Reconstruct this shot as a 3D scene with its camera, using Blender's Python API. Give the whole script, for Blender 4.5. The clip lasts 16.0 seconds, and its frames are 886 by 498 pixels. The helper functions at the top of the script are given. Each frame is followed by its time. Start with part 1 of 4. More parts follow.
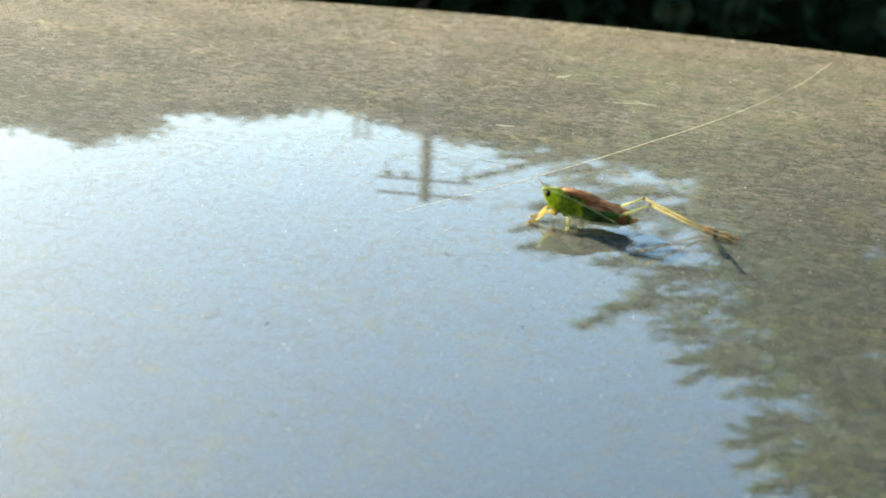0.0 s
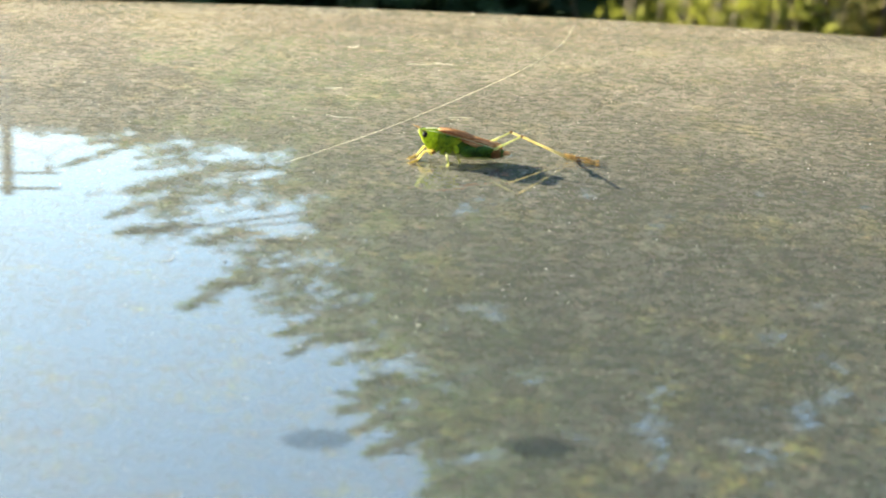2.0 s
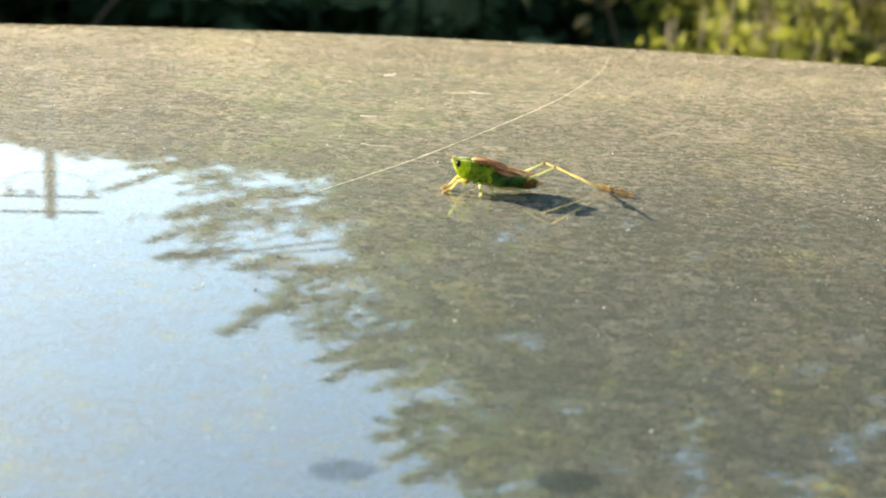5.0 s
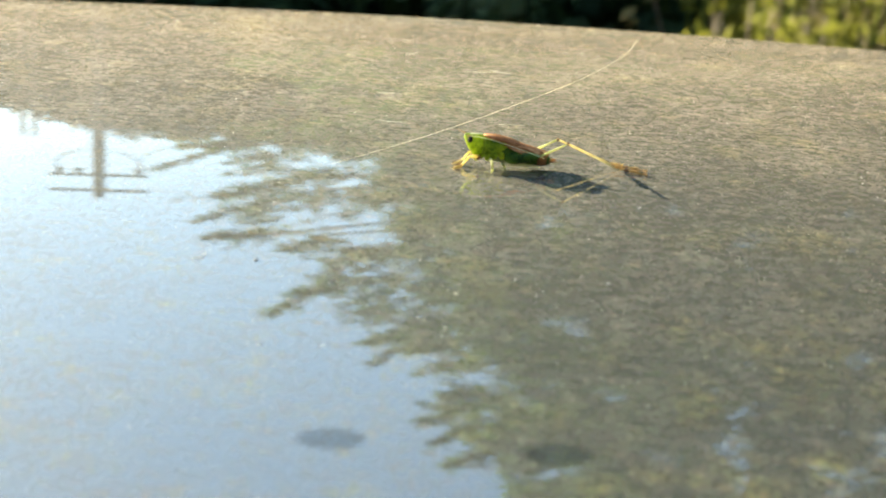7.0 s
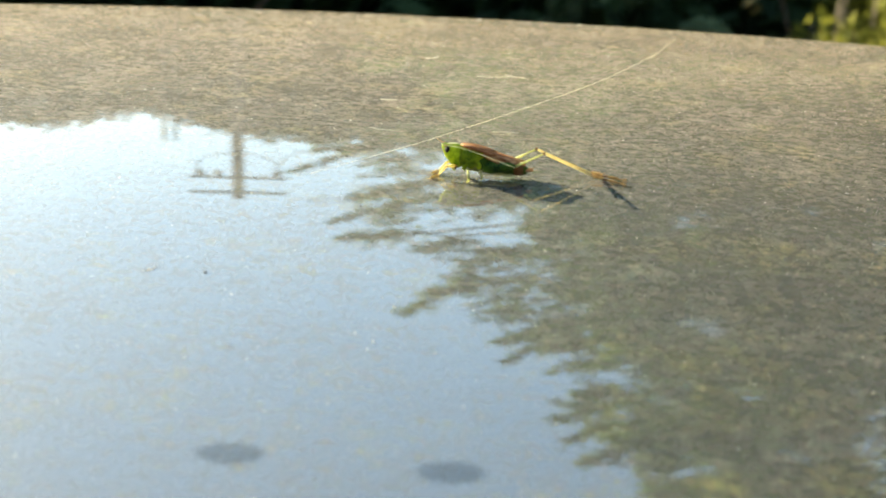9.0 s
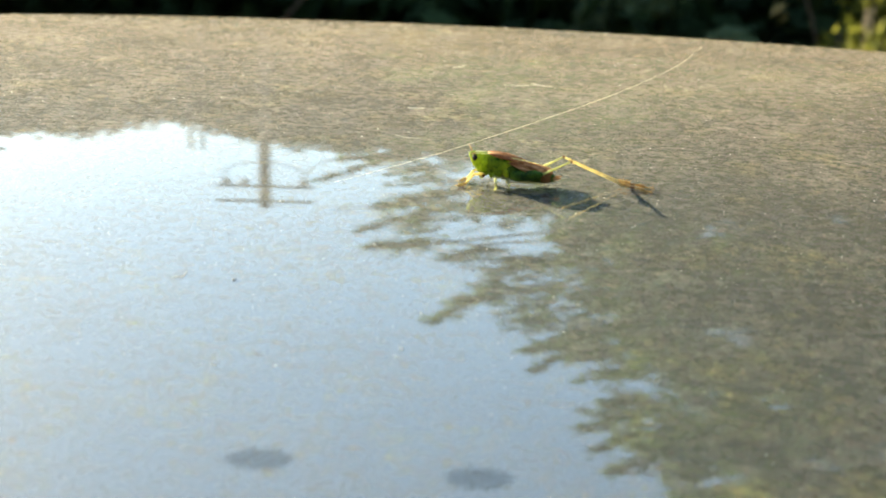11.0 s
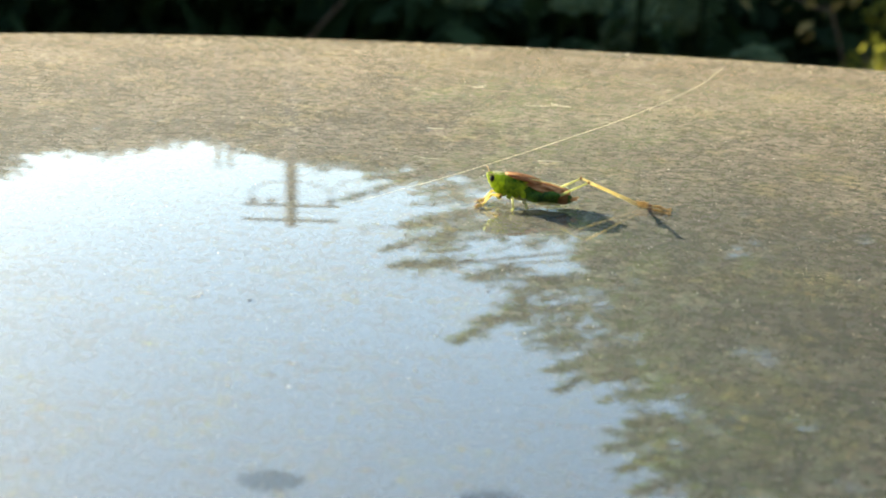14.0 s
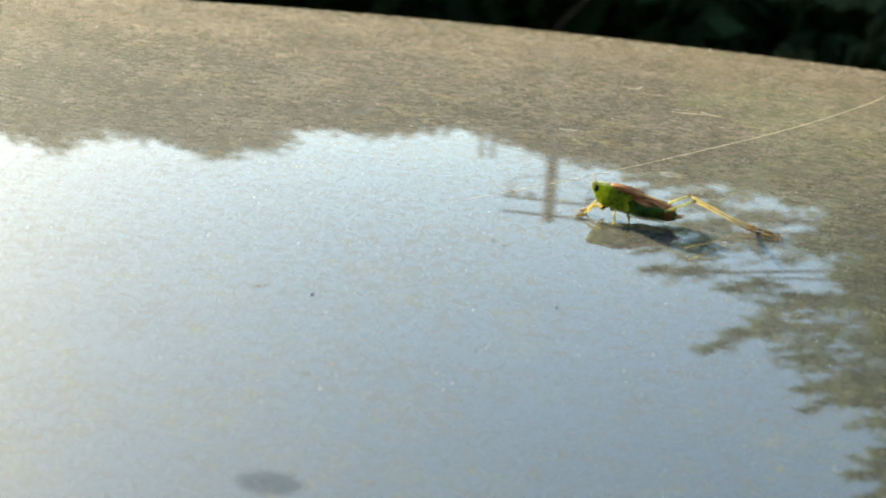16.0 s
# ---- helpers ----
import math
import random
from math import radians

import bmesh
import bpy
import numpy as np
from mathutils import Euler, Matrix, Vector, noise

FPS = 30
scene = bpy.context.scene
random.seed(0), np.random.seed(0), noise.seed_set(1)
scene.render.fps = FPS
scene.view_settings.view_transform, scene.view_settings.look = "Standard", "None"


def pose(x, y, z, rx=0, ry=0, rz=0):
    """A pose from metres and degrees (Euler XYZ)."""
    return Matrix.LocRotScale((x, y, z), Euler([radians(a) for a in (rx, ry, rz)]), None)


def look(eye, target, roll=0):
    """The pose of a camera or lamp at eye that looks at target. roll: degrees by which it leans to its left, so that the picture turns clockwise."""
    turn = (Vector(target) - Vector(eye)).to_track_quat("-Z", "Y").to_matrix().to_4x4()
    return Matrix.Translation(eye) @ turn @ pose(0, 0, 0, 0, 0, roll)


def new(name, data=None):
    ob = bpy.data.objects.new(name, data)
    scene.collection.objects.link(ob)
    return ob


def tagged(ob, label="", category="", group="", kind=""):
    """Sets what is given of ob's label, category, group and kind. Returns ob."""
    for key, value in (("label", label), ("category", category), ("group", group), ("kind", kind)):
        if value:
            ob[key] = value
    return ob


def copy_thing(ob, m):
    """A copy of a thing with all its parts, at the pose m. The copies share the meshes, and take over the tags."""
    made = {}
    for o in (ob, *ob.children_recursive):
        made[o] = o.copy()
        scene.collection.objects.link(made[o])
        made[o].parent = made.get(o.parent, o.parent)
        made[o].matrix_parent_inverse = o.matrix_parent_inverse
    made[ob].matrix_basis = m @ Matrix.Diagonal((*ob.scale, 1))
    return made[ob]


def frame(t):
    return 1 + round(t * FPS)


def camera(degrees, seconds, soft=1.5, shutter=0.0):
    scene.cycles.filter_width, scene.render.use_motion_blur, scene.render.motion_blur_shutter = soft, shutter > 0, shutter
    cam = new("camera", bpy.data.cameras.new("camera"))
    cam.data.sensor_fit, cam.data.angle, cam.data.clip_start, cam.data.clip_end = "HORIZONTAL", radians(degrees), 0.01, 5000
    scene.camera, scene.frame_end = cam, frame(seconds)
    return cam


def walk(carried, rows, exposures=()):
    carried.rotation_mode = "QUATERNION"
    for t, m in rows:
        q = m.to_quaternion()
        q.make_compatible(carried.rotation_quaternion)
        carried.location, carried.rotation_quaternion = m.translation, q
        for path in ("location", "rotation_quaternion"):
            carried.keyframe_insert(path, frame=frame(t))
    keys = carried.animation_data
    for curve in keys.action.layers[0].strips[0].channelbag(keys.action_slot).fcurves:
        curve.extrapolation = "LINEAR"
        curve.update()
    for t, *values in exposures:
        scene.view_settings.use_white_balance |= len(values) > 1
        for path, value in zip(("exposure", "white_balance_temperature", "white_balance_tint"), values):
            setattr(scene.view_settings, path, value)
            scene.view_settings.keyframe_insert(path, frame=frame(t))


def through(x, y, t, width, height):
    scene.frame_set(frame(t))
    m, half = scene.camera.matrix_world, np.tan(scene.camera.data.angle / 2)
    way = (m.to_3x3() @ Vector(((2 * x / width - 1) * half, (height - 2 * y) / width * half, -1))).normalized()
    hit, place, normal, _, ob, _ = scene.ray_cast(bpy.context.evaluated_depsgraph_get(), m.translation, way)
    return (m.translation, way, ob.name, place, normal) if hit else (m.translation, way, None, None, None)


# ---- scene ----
# The camera: a phone held close over a car bonnet, zoomed in.
cam = camera(30.0, 16.0, soft=1.85, shutter=0.3)
cam.data.dof.use_dof = True
cam.data.dof.focus_distance = 0.355
cam.data.dof.aperture_fstop = 31.0
walk(cam, [
    (0.0, pose(0.0464, -0.2827, 0.1026, 68.989, -3.962, 14.192)),
    (0.5, pose(0.0209, -0.2988, 0.1006, 69.459, -4.453, 9.853)),
    (1.0, pose(0.0052, -0.3019, 0.0971, 69.465, -4.601, 3.591)),
    (1.5, pose(-0.0041, -0.3046, 0.0942, 69.764, -4.475, 0.411)),
    (2.0, pose(-0.0047, -0.3095, 0.0888, 70.974, -3.645, -0.815)),
    (2.5, pose(-0.0047, -0.3099, 0.0892, 71.689, -3.575, -0.726)),
    (3.0, pose(-0.0044, -0.3094, 0.0893, 71.869, -3.880, -0.464)),
    (3.5, pose(-0.0042, -0.3091, 0.0900, 71.822, -3.736, -0.000)),
    (4.0, pose(-0.0040, -0.3087, 0.0897, 71.794, -3.734, 0.393)),
    (6.5, pose(-0.0009, -0.3088, 0.0887, 71.701, -4.225, 1.447)),
    (7.0, pose(0.0035, -0.3069, 0.0860, 71.395, -4.149, 2.435)),
    (7.5, pose(0.0162, -0.3067, 0.0888, 71.007, -2.676, 4.410)),
    (8.0, pose(0.0213, -0.3071, 0.0948, 70.591, -1.770, 6.072)),
    (8.5, pose(0.0318, -0.3070, 0.0939, 70.447, -2.609, 6.138)),
    (9.0, pose(0.0337, -0.3064, 0.0932, 70.628, -2.845, 6.952)),
    (11.5, pose(0.0336, -0.3075, 0.0930, 70.934, -2.538, 7.940)),
    (12.0, pose(0.0338, -0.3075, 0.0927, 70.965, -2.575, 8.136)),
    (12.5, pose(0.0344, -0.3079, 0.0930, 71.145, -2.541, 8.259)),
    (13.0, pose(0.0348, -0.3079, 0.0938, 71.315, -2.466, 8.285)),
    (13.5, pose(0.0352, -0.3070, 0.0937, 71.445, -2.557, 8.514)),
    (14.0, pose(0.0353, -0.3070, 0.0938, 71.493, -2.442, 8.734)),
    (14.5, pose(0.0370, -0.3062, 0.0938, 72.865, -3.466, 9.616)),
    (15.0, pose(0.0534, -0.3018, 0.0980, 72.527, -4.260, 14.649)),
    (15.5, pose(0.0609, -0.2939, 0.0988, 70.328, -3.256, 18.577)),
    (16.0, pose(0.0631, -0.2934, 0.0987, 70.090, -4.206, 18.711)),
], exposures=[(0.0, 2.24, 5860, -1), (0.5, 2.50, 5860, -1), (1.5, 2.74, 5860, -1), (2.2, 2.79, 5940, -1), (3.5, 2.77, 6060, 0), (7.0, 2.65, 6120, 1),
               (8.0, 2.51, 6200, 1), (9.0, 2.48, 6200, 1), (14.5, 2.50, 6200, 2), (15.0, 2.49, 6200, 2), (15.5, 2.07, 6200, 1), (16.0, 1.97, 6200, 1)])

# ---- light: low sun ahead and to the side, clear evening sky ----
SUN_AZ, SUN_EL = -58.0, 15.5          # degrees from +y towards +x, and above the horizon
world = bpy.data.worlds.new("sky")
scene.world = world
world.use_nodes = True
wn = world.node_tree.nodes
sky = wn.new("ShaderNodeTexSky")
sky.sky_type = "NISHITA"
sky.sun_disc = False
sky.sun_elevation = radians(SUN_EL)
sky.sun_rotation = radians(SUN_AZ)
sky.air_density, sky.dust_density, sky.ozone_density = 1.0, 0.75, 0.0
wn["Background"].inputs["Strength"].default_value = 0.102
world.node_tree.links.new(sky.outputs["Color"], wn["Background"].inputs["Color"])
to_sun = Vector((math.sin(radians(SUN_AZ)) * math.cos(radians(SUN_EL)),
                 math.cos(radians(SUN_AZ)) * math.cos(radians(SUN_EL)), math.sin(radians(SUN_EL))))
sun = new("sun", bpy.data.lights.new("sun", "SUN"))
sun.data.energy, sun.data.angle, sun.data.color = 5.0, radians(0.55), (1.0, 0.85, 0.57)
sun.matrix_world = look(to_sun * 50, (0, 0, 0))

GROUND = -1.05                         # the bonnet stands this high over the ground


# ---- material helpers ----
def material(name):
    m = bpy.data.materials.new(name)
    m.use_nodes = True
    nodes, links = m.node_tree.nodes, m.node_tree.links
    return m, nodes, links, nodes["Principled BSDF"]


def add(nodes, kind, **values):
    n = nodes.new("ShaderNode" + kind)
    for k, val in values.items():
        n.inputs[k].default_value = val
    return n


def ramp(nodes, links, source, stops):
    r = nodes.new("ShaderNodeValToRGB")
    els = r.color_ramp.elements
    while len(els) < len(stops):
        els.new(0.5)
    for e, (at, col) in zip(els, stops):
        e.position, e.color = at, (*col, 1)
    links.new(source, r.inputs["Fac"])
    return r.outputs["Color"]


def grainy(name, dark, light, scale, rough=0.7, bump=0.3, depth=0.001, through=0.0, island=0.0, spec=0.5, span=(0.45, 0.95)):
    """A matt or half-matt surface with colour varied at two scales; through: share of light that passes it."""
    m, nodes, links, b = material(name)
    tc = nodes.new("ShaderNodeTexCoord")
    n1 = add(nodes, "TexNoise", Scale=scale, Detail=5.0)
    n2 = add(nodes, "TexNoise", Scale=scale * 7.3, Detail=3.0)
    mix = add(nodes, "Math")
    mix.operation = "MULTIPLY_ADD"
    links.new(n2.outputs["Fac"], mix.inputs[0])
    mix.inputs[1].default_value = 0.4
    links.new(n1.outputs["Fac"], mix.inputs[2])
    for n in (n1, n2):
        links.new(tc.outputs["Object"], n.inputs["Vector"])
    val = mix.outputs[0]
    if island:
        g = nodes.new("ShaderNodeNewGeometry")
        ad = add(nodes, "Math")
        ad.operation = "MULTIPLY_ADD"
        links.new(g.outputs["Random Per Island"], ad.inputs[0])
        ad.inputs[1].default_value = island
        links.new(val, ad.inputs[2])
        sb = add(nodes, "Math")
        sb.operation = "SUBTRACT"
        links.new(ad.outputs[0], sb.inputs[0])
        sb.inputs[1].default_value = island / 2
        val = sb.outputs[0]
    col = ramp(nodes, links, val, [(span[0], dark), (span[1], light)])
    links.new(col, b.inputs["Base Color"])
    b.inputs["Roughness"].default_value = rough
    b.inputs["Specular IOR Level"].default_value = spec
    if bump:
        bp = add(nodes, "Bump", Strength=bump, Distance=depth)
        links.new(n2.outputs["Fac"], bp.inputs["Height"])
        links.new(bp.outputs["Normal"], b.inputs["Normal"])
    if through:
        tr = nodes.new("ShaderNodeBsdfTranslucent")
        links.new(col, tr.inputs["Color"])
        if bump:
            links.new(bp.outputs["Normal"], tr.inputs["Normal"])
        mx = nodes.new("ShaderNodeMixShader")
        mx.inputs["Fac"].default_value = through
        links.new(b.outputs[0], mx.inputs[1])
        links.new(tr.outputs[0], mx.inputs[2])
        links.new(mx.outputs[0], nodes["Material Output"].inputs["Surface"])
    return m


def car_paint():
    """Dark grey-brown paint under clear lacquer, covered in patches and specks by a film of dust."""
    m, nodes, links, b = material("dusty_car_paint")
    tc = nodes.new("ShaderNodeTexCoord")

    def noise(scale, detail, rough=0.6, stretch=None):
        n = add(nodes, "TexNoise", Scale=scale, Detail=detail, Roughness=rough)
        if stretch:
            mp = nodes.new("ShaderNodeMapping")
            mp.inputs["Scale"].default_value = stretch
            mp.inputs["Rotation"].default_value = (0, 0, radians(4))
            links.new(tc.outputs["Object"], mp.inputs["Vector"])
            links.new(mp.outputs["Vector"], n.inputs["Vector"])
        else:
            links.new(tc.outputs["Object"], n.inputs["Vector"])
        return n.outputs["Fac"]

    def plus(value, factor, rest):
        n = add(nodes, "Math")
        n.operation = "MULTIPLY_ADD"
        links.new(value, n.inputs[0])
        n.inputs[1].default_value = factor
        if rest is None:
            n.inputs[2].default_value = 0.0
        else:
            links.new(rest, n.inputs[2])
        return n.outputs[0]

    fine = noise(1700.0, 3.0, 0.75)
    grime = plus(fine, 0.33, None)
    grime = plus(noise(13.0, 3.0, 0.6), 0.10, grime)
    grime = plus(noise(1.0, 3.0, 0.6, (280.0, 520.0, 300.0)), 0.20, grime)     # streaks left by wiping across
    grime = plus(noise(400.0, 3.0, 0.65), 0.25, grime)
    grime = plus(noise(50.0, 4.0, 0.6), 0.12, grime)
    # share of the lacquer that the dust hides
    cover = ramp(nodes, links, grime, [(0.39, (0.015, 0.015, 0.015)), (0.47, (0.10, 0.10, 0.10)), (0.54, (0.32, 0.32, 0.32)), (0.61, (0.80, 0.80, 0.80))])
    grain = ramp(nodes, links, noise(1150.0, 2.5, 0.65), [(0.36, (0.26, 0.26, 0.26)), (0.50, (0.44, 0.44, 0.44)), (0.66, (0.96, 0.96, 0.96))])
    both = add(nodes, "Math")
    both.operation, both.use_clamp = "MULTIPLY", True
    links.new(cover, both.inputs[0])
    links.new(grain, both.inputs[1])
    more = add(nodes, "Math")
    more.operation, more.use_clamp = "MULTIPLY", True
    links.new(both.outputs[0], more.inputs[0])
    more.inputs[1].default_value = 1.85
    cover = more.outputs[0]
    # the clean paint and its lacquer
    b.inputs["Base Color"].default_value = (0.028, 0.030, 0.027, 1)
    b.inputs["Roughness"].default_value = 0.6
    b.inputs["Specular IOR Level"].default_value = 0.3
    b.inputs["Coat Weight"].default_value = 1.0
    b.inputs["Coat IOR"].default_value = 2.6
    b.inputs["Coat Roughness"].default_value = 0.01
    b.inputs["Sheen Weight"].default_value = 0.175     # a thin even haze of dust
    b.inputs["Sheen Roughness"].default_value = 0.21
    b.inputs["Sheen Tint"].default_value = (1.0, 0.82, 0.66, 1)
    # the thicker dust: matt, glowing where the light grazes it
    dust = nodes.new("ShaderNodeBsdfPrincipled")
    hue = ramp(nodes, links, noise(70.0, 4.0, 0.7), [(0.32, (0.092, 0.086, 0.073)), (0.52, (0.103, 0.092, 0.069)), (0.64, (0.156, 0.134, 0.046))])
    fleck = ramp(nodes, links, noise(800.0, 2.0), [(0.34, (1.24, 0.96, 0.92)), (0.50, (1.0, 1.0, 1.0)), (0.66, (0.86, 1.08, 0.92))])
    tint = nodes.new("ShaderNodeMix")
    tint.data_type, tint.blend_type = "RGBA", "MULTIPLY"
    tint.inputs[0].default_value = 1.0
    links.new(hue, tint.inputs[6])
    links.new(fleck, tint.inputs[7])
    links.new(tint.outputs[2], dust.inputs["Base Color"])
    dust.inputs["Roughness"].default_value = 0.62
    dust.inputs["Specular IOR Level"].default_value = 0.5
    dust.inputs["Sheen Weight"].default_value = 1.0
    dust.inputs["Sheen Roughness"].default_value = 0.21
    dust.inputs["Sheen Tint"].default_value = (1.0, 0.80, 0.64, 1)
    bp = add(nodes, "Bump", Strength=0.12, Distance=0.0002)
    links.new(fine, bp.inputs["Height"])
    links.new(bp.outputs["Normal"], dust.inputs["Normal"])
    mx = nodes.new("ShaderNodeMixShader")
    links.new(cover, mx.inputs["Fac"])
    links.new(b.outputs[0], mx.inputs[1])
    links.new(dust.outputs[0], mx.inputs[2])
    links.new(mx.outputs[0], nodes["Material Output"].inputs["Surface"])
    return m


PAINT = car_paint()
BLACK_RUBBER = grainy("black_rubber", (0.008, 0.008, 0.009), (0.02, 0.02, 0.021), 40, 0.6, 0.2)
BARK = grainy("bark", (0.06, 0.05, 0.04), (0.17, 0.14, 0.11), 6, 0.9, 0.6, 0.02)
POLE_WOOD = grainy("weathered_pole_wood", (0.07, 0.06, 0.05), (0.18, 0.15, 0.12), 3, 0.9, 0.5, 0.01)
PORCELAIN = grainy("brown_porcelain", (0.06, 0.04, 0.03), (0.12, 0.08, 0.06), 20, 0.3, 0)
LEAF_FAR = grainy("far_leaves", (0.035, 0.05, 0.02), (0.08, 0.10, 0.04), 0.8, 0.9, 0, island=0.3, through=0.2, spec=0.03)
LEAF_TREE = grainy("tree_leaves", (0.010, 0.028, 0.012), (0.21, 0.30, 0.105), 2.8, 0.8, 0, island=0.25, through=0.3, spec=0.1, span=(0.52, 0.88))
# near-black tone: the hedge's deep shade is put into the leaf colour
LEAF_SHADED = grainy("shaded_hedge_leaves", (0.008, 0.017, 0.006), (0.038, 0.062, 0.024), 3, 0.8, 0, island=0.6, through=0.08, spec=0.1)
LEAF_LIT = grainy("sunlit_shrub_leaves", (0.070, 0.076, 0.012), (0.21, 0.20, 0.032), 4, 0.8, 0, island=0.4, through=0.4, spec=0.1)
LEAF_OLIVE = grainy("olive_leaves", (0.04, 0.042, 0.010), (0.14, 0.12, 0.030), 4, 0.8, 0, island=0.5, through=0.3, spec=0.1)
LEAF_WARM = grainy("yellowing_leaves", (0.10, 0.08, 0.02), (0.30, 0.22, 0.09), 9, 0.8, 0, island=0.7, through=0.3, spec=0.1)
FLOWER = grainy("stonecrop_flower_heads", (0.11, 0.155, 0.085), (0.28, 0.345, 0.195), 30, 0.9, 0, island=0.4, through=0.15, spec=0.1)
SOIL = grainy("grass_and_soil", (0.02, 0.03, 0.01), (0.06, 0.07, 0.03), 1.2, 0.95, 0.6, 0.03)
BROWN_STEM = grainy("brown_stem", (0.07, 0.04, 0.025), (0.18, 0.11, 0.07), 25, 0.8, 0.4)
STICK = grainy("dry_stalk", (0.10, 0.075, 0.04), (0.25, 0.18, 0.10), 20, 0.8, 0.3)


# ---- geometry helpers ----
def link(name, mesh, mat, parent=None, label="", smooth=True):
    mesh.materials.append(mat)
    if smooth:
        mesh.polygons.foreach_set("use_smooth", [True] * len(mesh.polygons))
    ob = new(name, mesh)
    if parent:
        ob.parent = parent
    return tagged(ob, label)


def mesh_of(name, verts, faces):
    me = bpy.data.meshes.new(name)
    me.from_pydata([tuple(map(float, p)) for p in verts], [], [tuple(map(int, q)) for q in faces])
    me.update()
    return me


def part(name, bm, mat, parent, label="", smooth=True):
    me = bpy.data.meshes.new(name)
    bm.to_mesh(me)
    bm.free()
    return link(name, me, mat, parent, label, smooth)


def empty(name, at=(0, 0, 0), label="", category="", group="", kind=""):
    ob = new(name)
    ob.location = at
    return tagged(ob, label, category, group, kind)


def tube(bm, points, radii, sides=8, close=True):
    """A round tapering tube through points."""
    pts = [Vector(p) for p in points]
    rings = []
    side = None
    for i, p in enumerate(pts):
        way = (pts[min(i + 1, len(pts) - 1)] - pts[max(i - 1, 0)]).normalized()
        if side is None:
            side = way.orthogonal().normalized()
        side = (side - way * side.dot(way)).normalized()
        up = way.cross(side)
        r = radii[i] if hasattr(radii, "__len__") else radii
        rings.append([bm.verts.new(p + (side * math.cos(a) + up * math.sin(a)) * r)
                      for a in (2 * math.pi * k / sides for k in range(sides))])
    for a, b in zip(rings, rings[1:]):
        for k in range(sides):
            bm.faces.new((a[k], a[(k + 1) % sides], b[(k + 1) % sides], b[k]))
    if close:
        bm.faces.new(rings[0][::-1])
        bm.faces.new(rings[-1])
    return bm


def loft(bm, sections, sides=20):
    """Egg-shaped rings along x: (x, y, z, half width, half height)."""
    rings = []
    for x, y, z, hw, hh in sections:
        rings.append([bm.verts.new((x, y + hw * math.cos(a), z + hh * math.sin(a)))
                      for a in (2 * math.pi * k / sides for k in range(sides))])
    for a, b in zip(rings, rings[1:]):
        for k in range(sides):
            bm.faces.new((a[k], b[k], b[(k + 1) % sides], a[(k + 1) % sides]))
    bm.faces.new(rings[0])
    bm.faces.new(rings[-1][::-1])
    bmesh.ops.recalc_face_normals(bm, faces=bm.faces)
    return bm


def smooth_line(points, steps=6):
    """Catmull-Rom through points."""
    p = [Vector(q) for q in points]
    p = [2 * p[0] - p[1], *p, 2 * p[-1] - p[-2]]
    out = []
    for i in range(1, len(p) - 2):
        for s in range(steps):
            t = s / steps
            out.append(0.5 * ((2 * p[i]) + (p[i + 1] - p[i - 1]) * t + (2 * p[i - 1] - 5 * p[i] + 4 * p[i + 1] - p[i + 2]) * t * t
                              + (3 * p[i] - p[i - 1] - 3 * p[i + 1] + p[i + 2]) * t ** 3))
    return out + [p[-2]]


rng = np.random.default_rng(7)


def leaf_mesh(name, centres, size, droop=0.3, aspect=0.5, flat=0.0):
    """Small pointed leaves, each a folded blade of four corners and a midrib, turned at random."""
    c = np.asarray(centres, float)
    n = len(c)
    d = rng.normal(size=(n, 3))
    d[:, 2] = d[:, 2] * (1 - flat) - droop
    d /= np.linalg.norm(d, axis=1, keepdims=True)
    s = np.cross(d, rng.normal(size=(n, 3)) * (1 - flat) + np.array([0, 0, flat * 3]))
    s /= np.linalg.norm(s, axis=1, keepdims=True)
    u = np.cross(s, d)
    ln = size * rng.uniform(0.6, 1.3, (n, 1))
    w = ln * aspect * 0.5
    v = np.stack([c, c + d * ln * 0.45 + s * w + u * w * 0.4, c + d * ln, c + d * ln * 0.45 - s * w + u * w * 0.4], 1)
    k = np.arange(n)[:, None] * 4
    f = np.concatenate([k + np.array([0, 1, 2]), k + np.array([0, 2, 3])])
    me = bpy.data.meshes.new(name)
    me.vertices.add(4 * n)
    me.vertices.foreach_set("co", v.reshape(-1))
    me.loops.add(len(f) * 3)
    me.loops.foreach_set("vertex_index", f.reshape(-1).astype(np.int32))
    me.polygons.add(len(f))
    me.polygons.foreach_set("loop_start", np.arange(0, len(f) * 3, 3, dtype=np.int32))
    me.update(calc_edges=True)
    return me


def polar(az, el, d, base=0.0):
    """A place at azimuth az (degrees from +y to +x) and elevation el, d metres off along the ground, seen from the bonnet."""
    return Vector((d * math.sin(radians(az)), d * math.cos(radians(az)), base + d * math.tan(radians(el))))


# ---- the car's bonnet ----
CXX, CXY, CYY = -0.0490, -0.1042, 0.5468


def height(x, y):
    return -0.5 * (CXX * x * x + 2 * CXY * x * y + CYY * y * y)


def nose(x):
    """y of the bonnet's front edge."""
    e = max(-0.2, min(0.2, x))
    return 0.2268 - 0.0636 * e - 1.7765 * e * e + 2.865 * e ** 3 - 0.34 * abs(x - e)


def grid_mesh(name, xs, ys, place):
    verts = [place(x, y) for y in ys for x in xs]
    nx = len(xs)
    faces = [(j * nx + i, j * nx + i + 1, (j + 1) * nx + i + 1, (j + 1) * nx + i) for j in range(len(ys) - 1) for i in range(nx - 1)]
    return mesh_of(name, verts, faces)


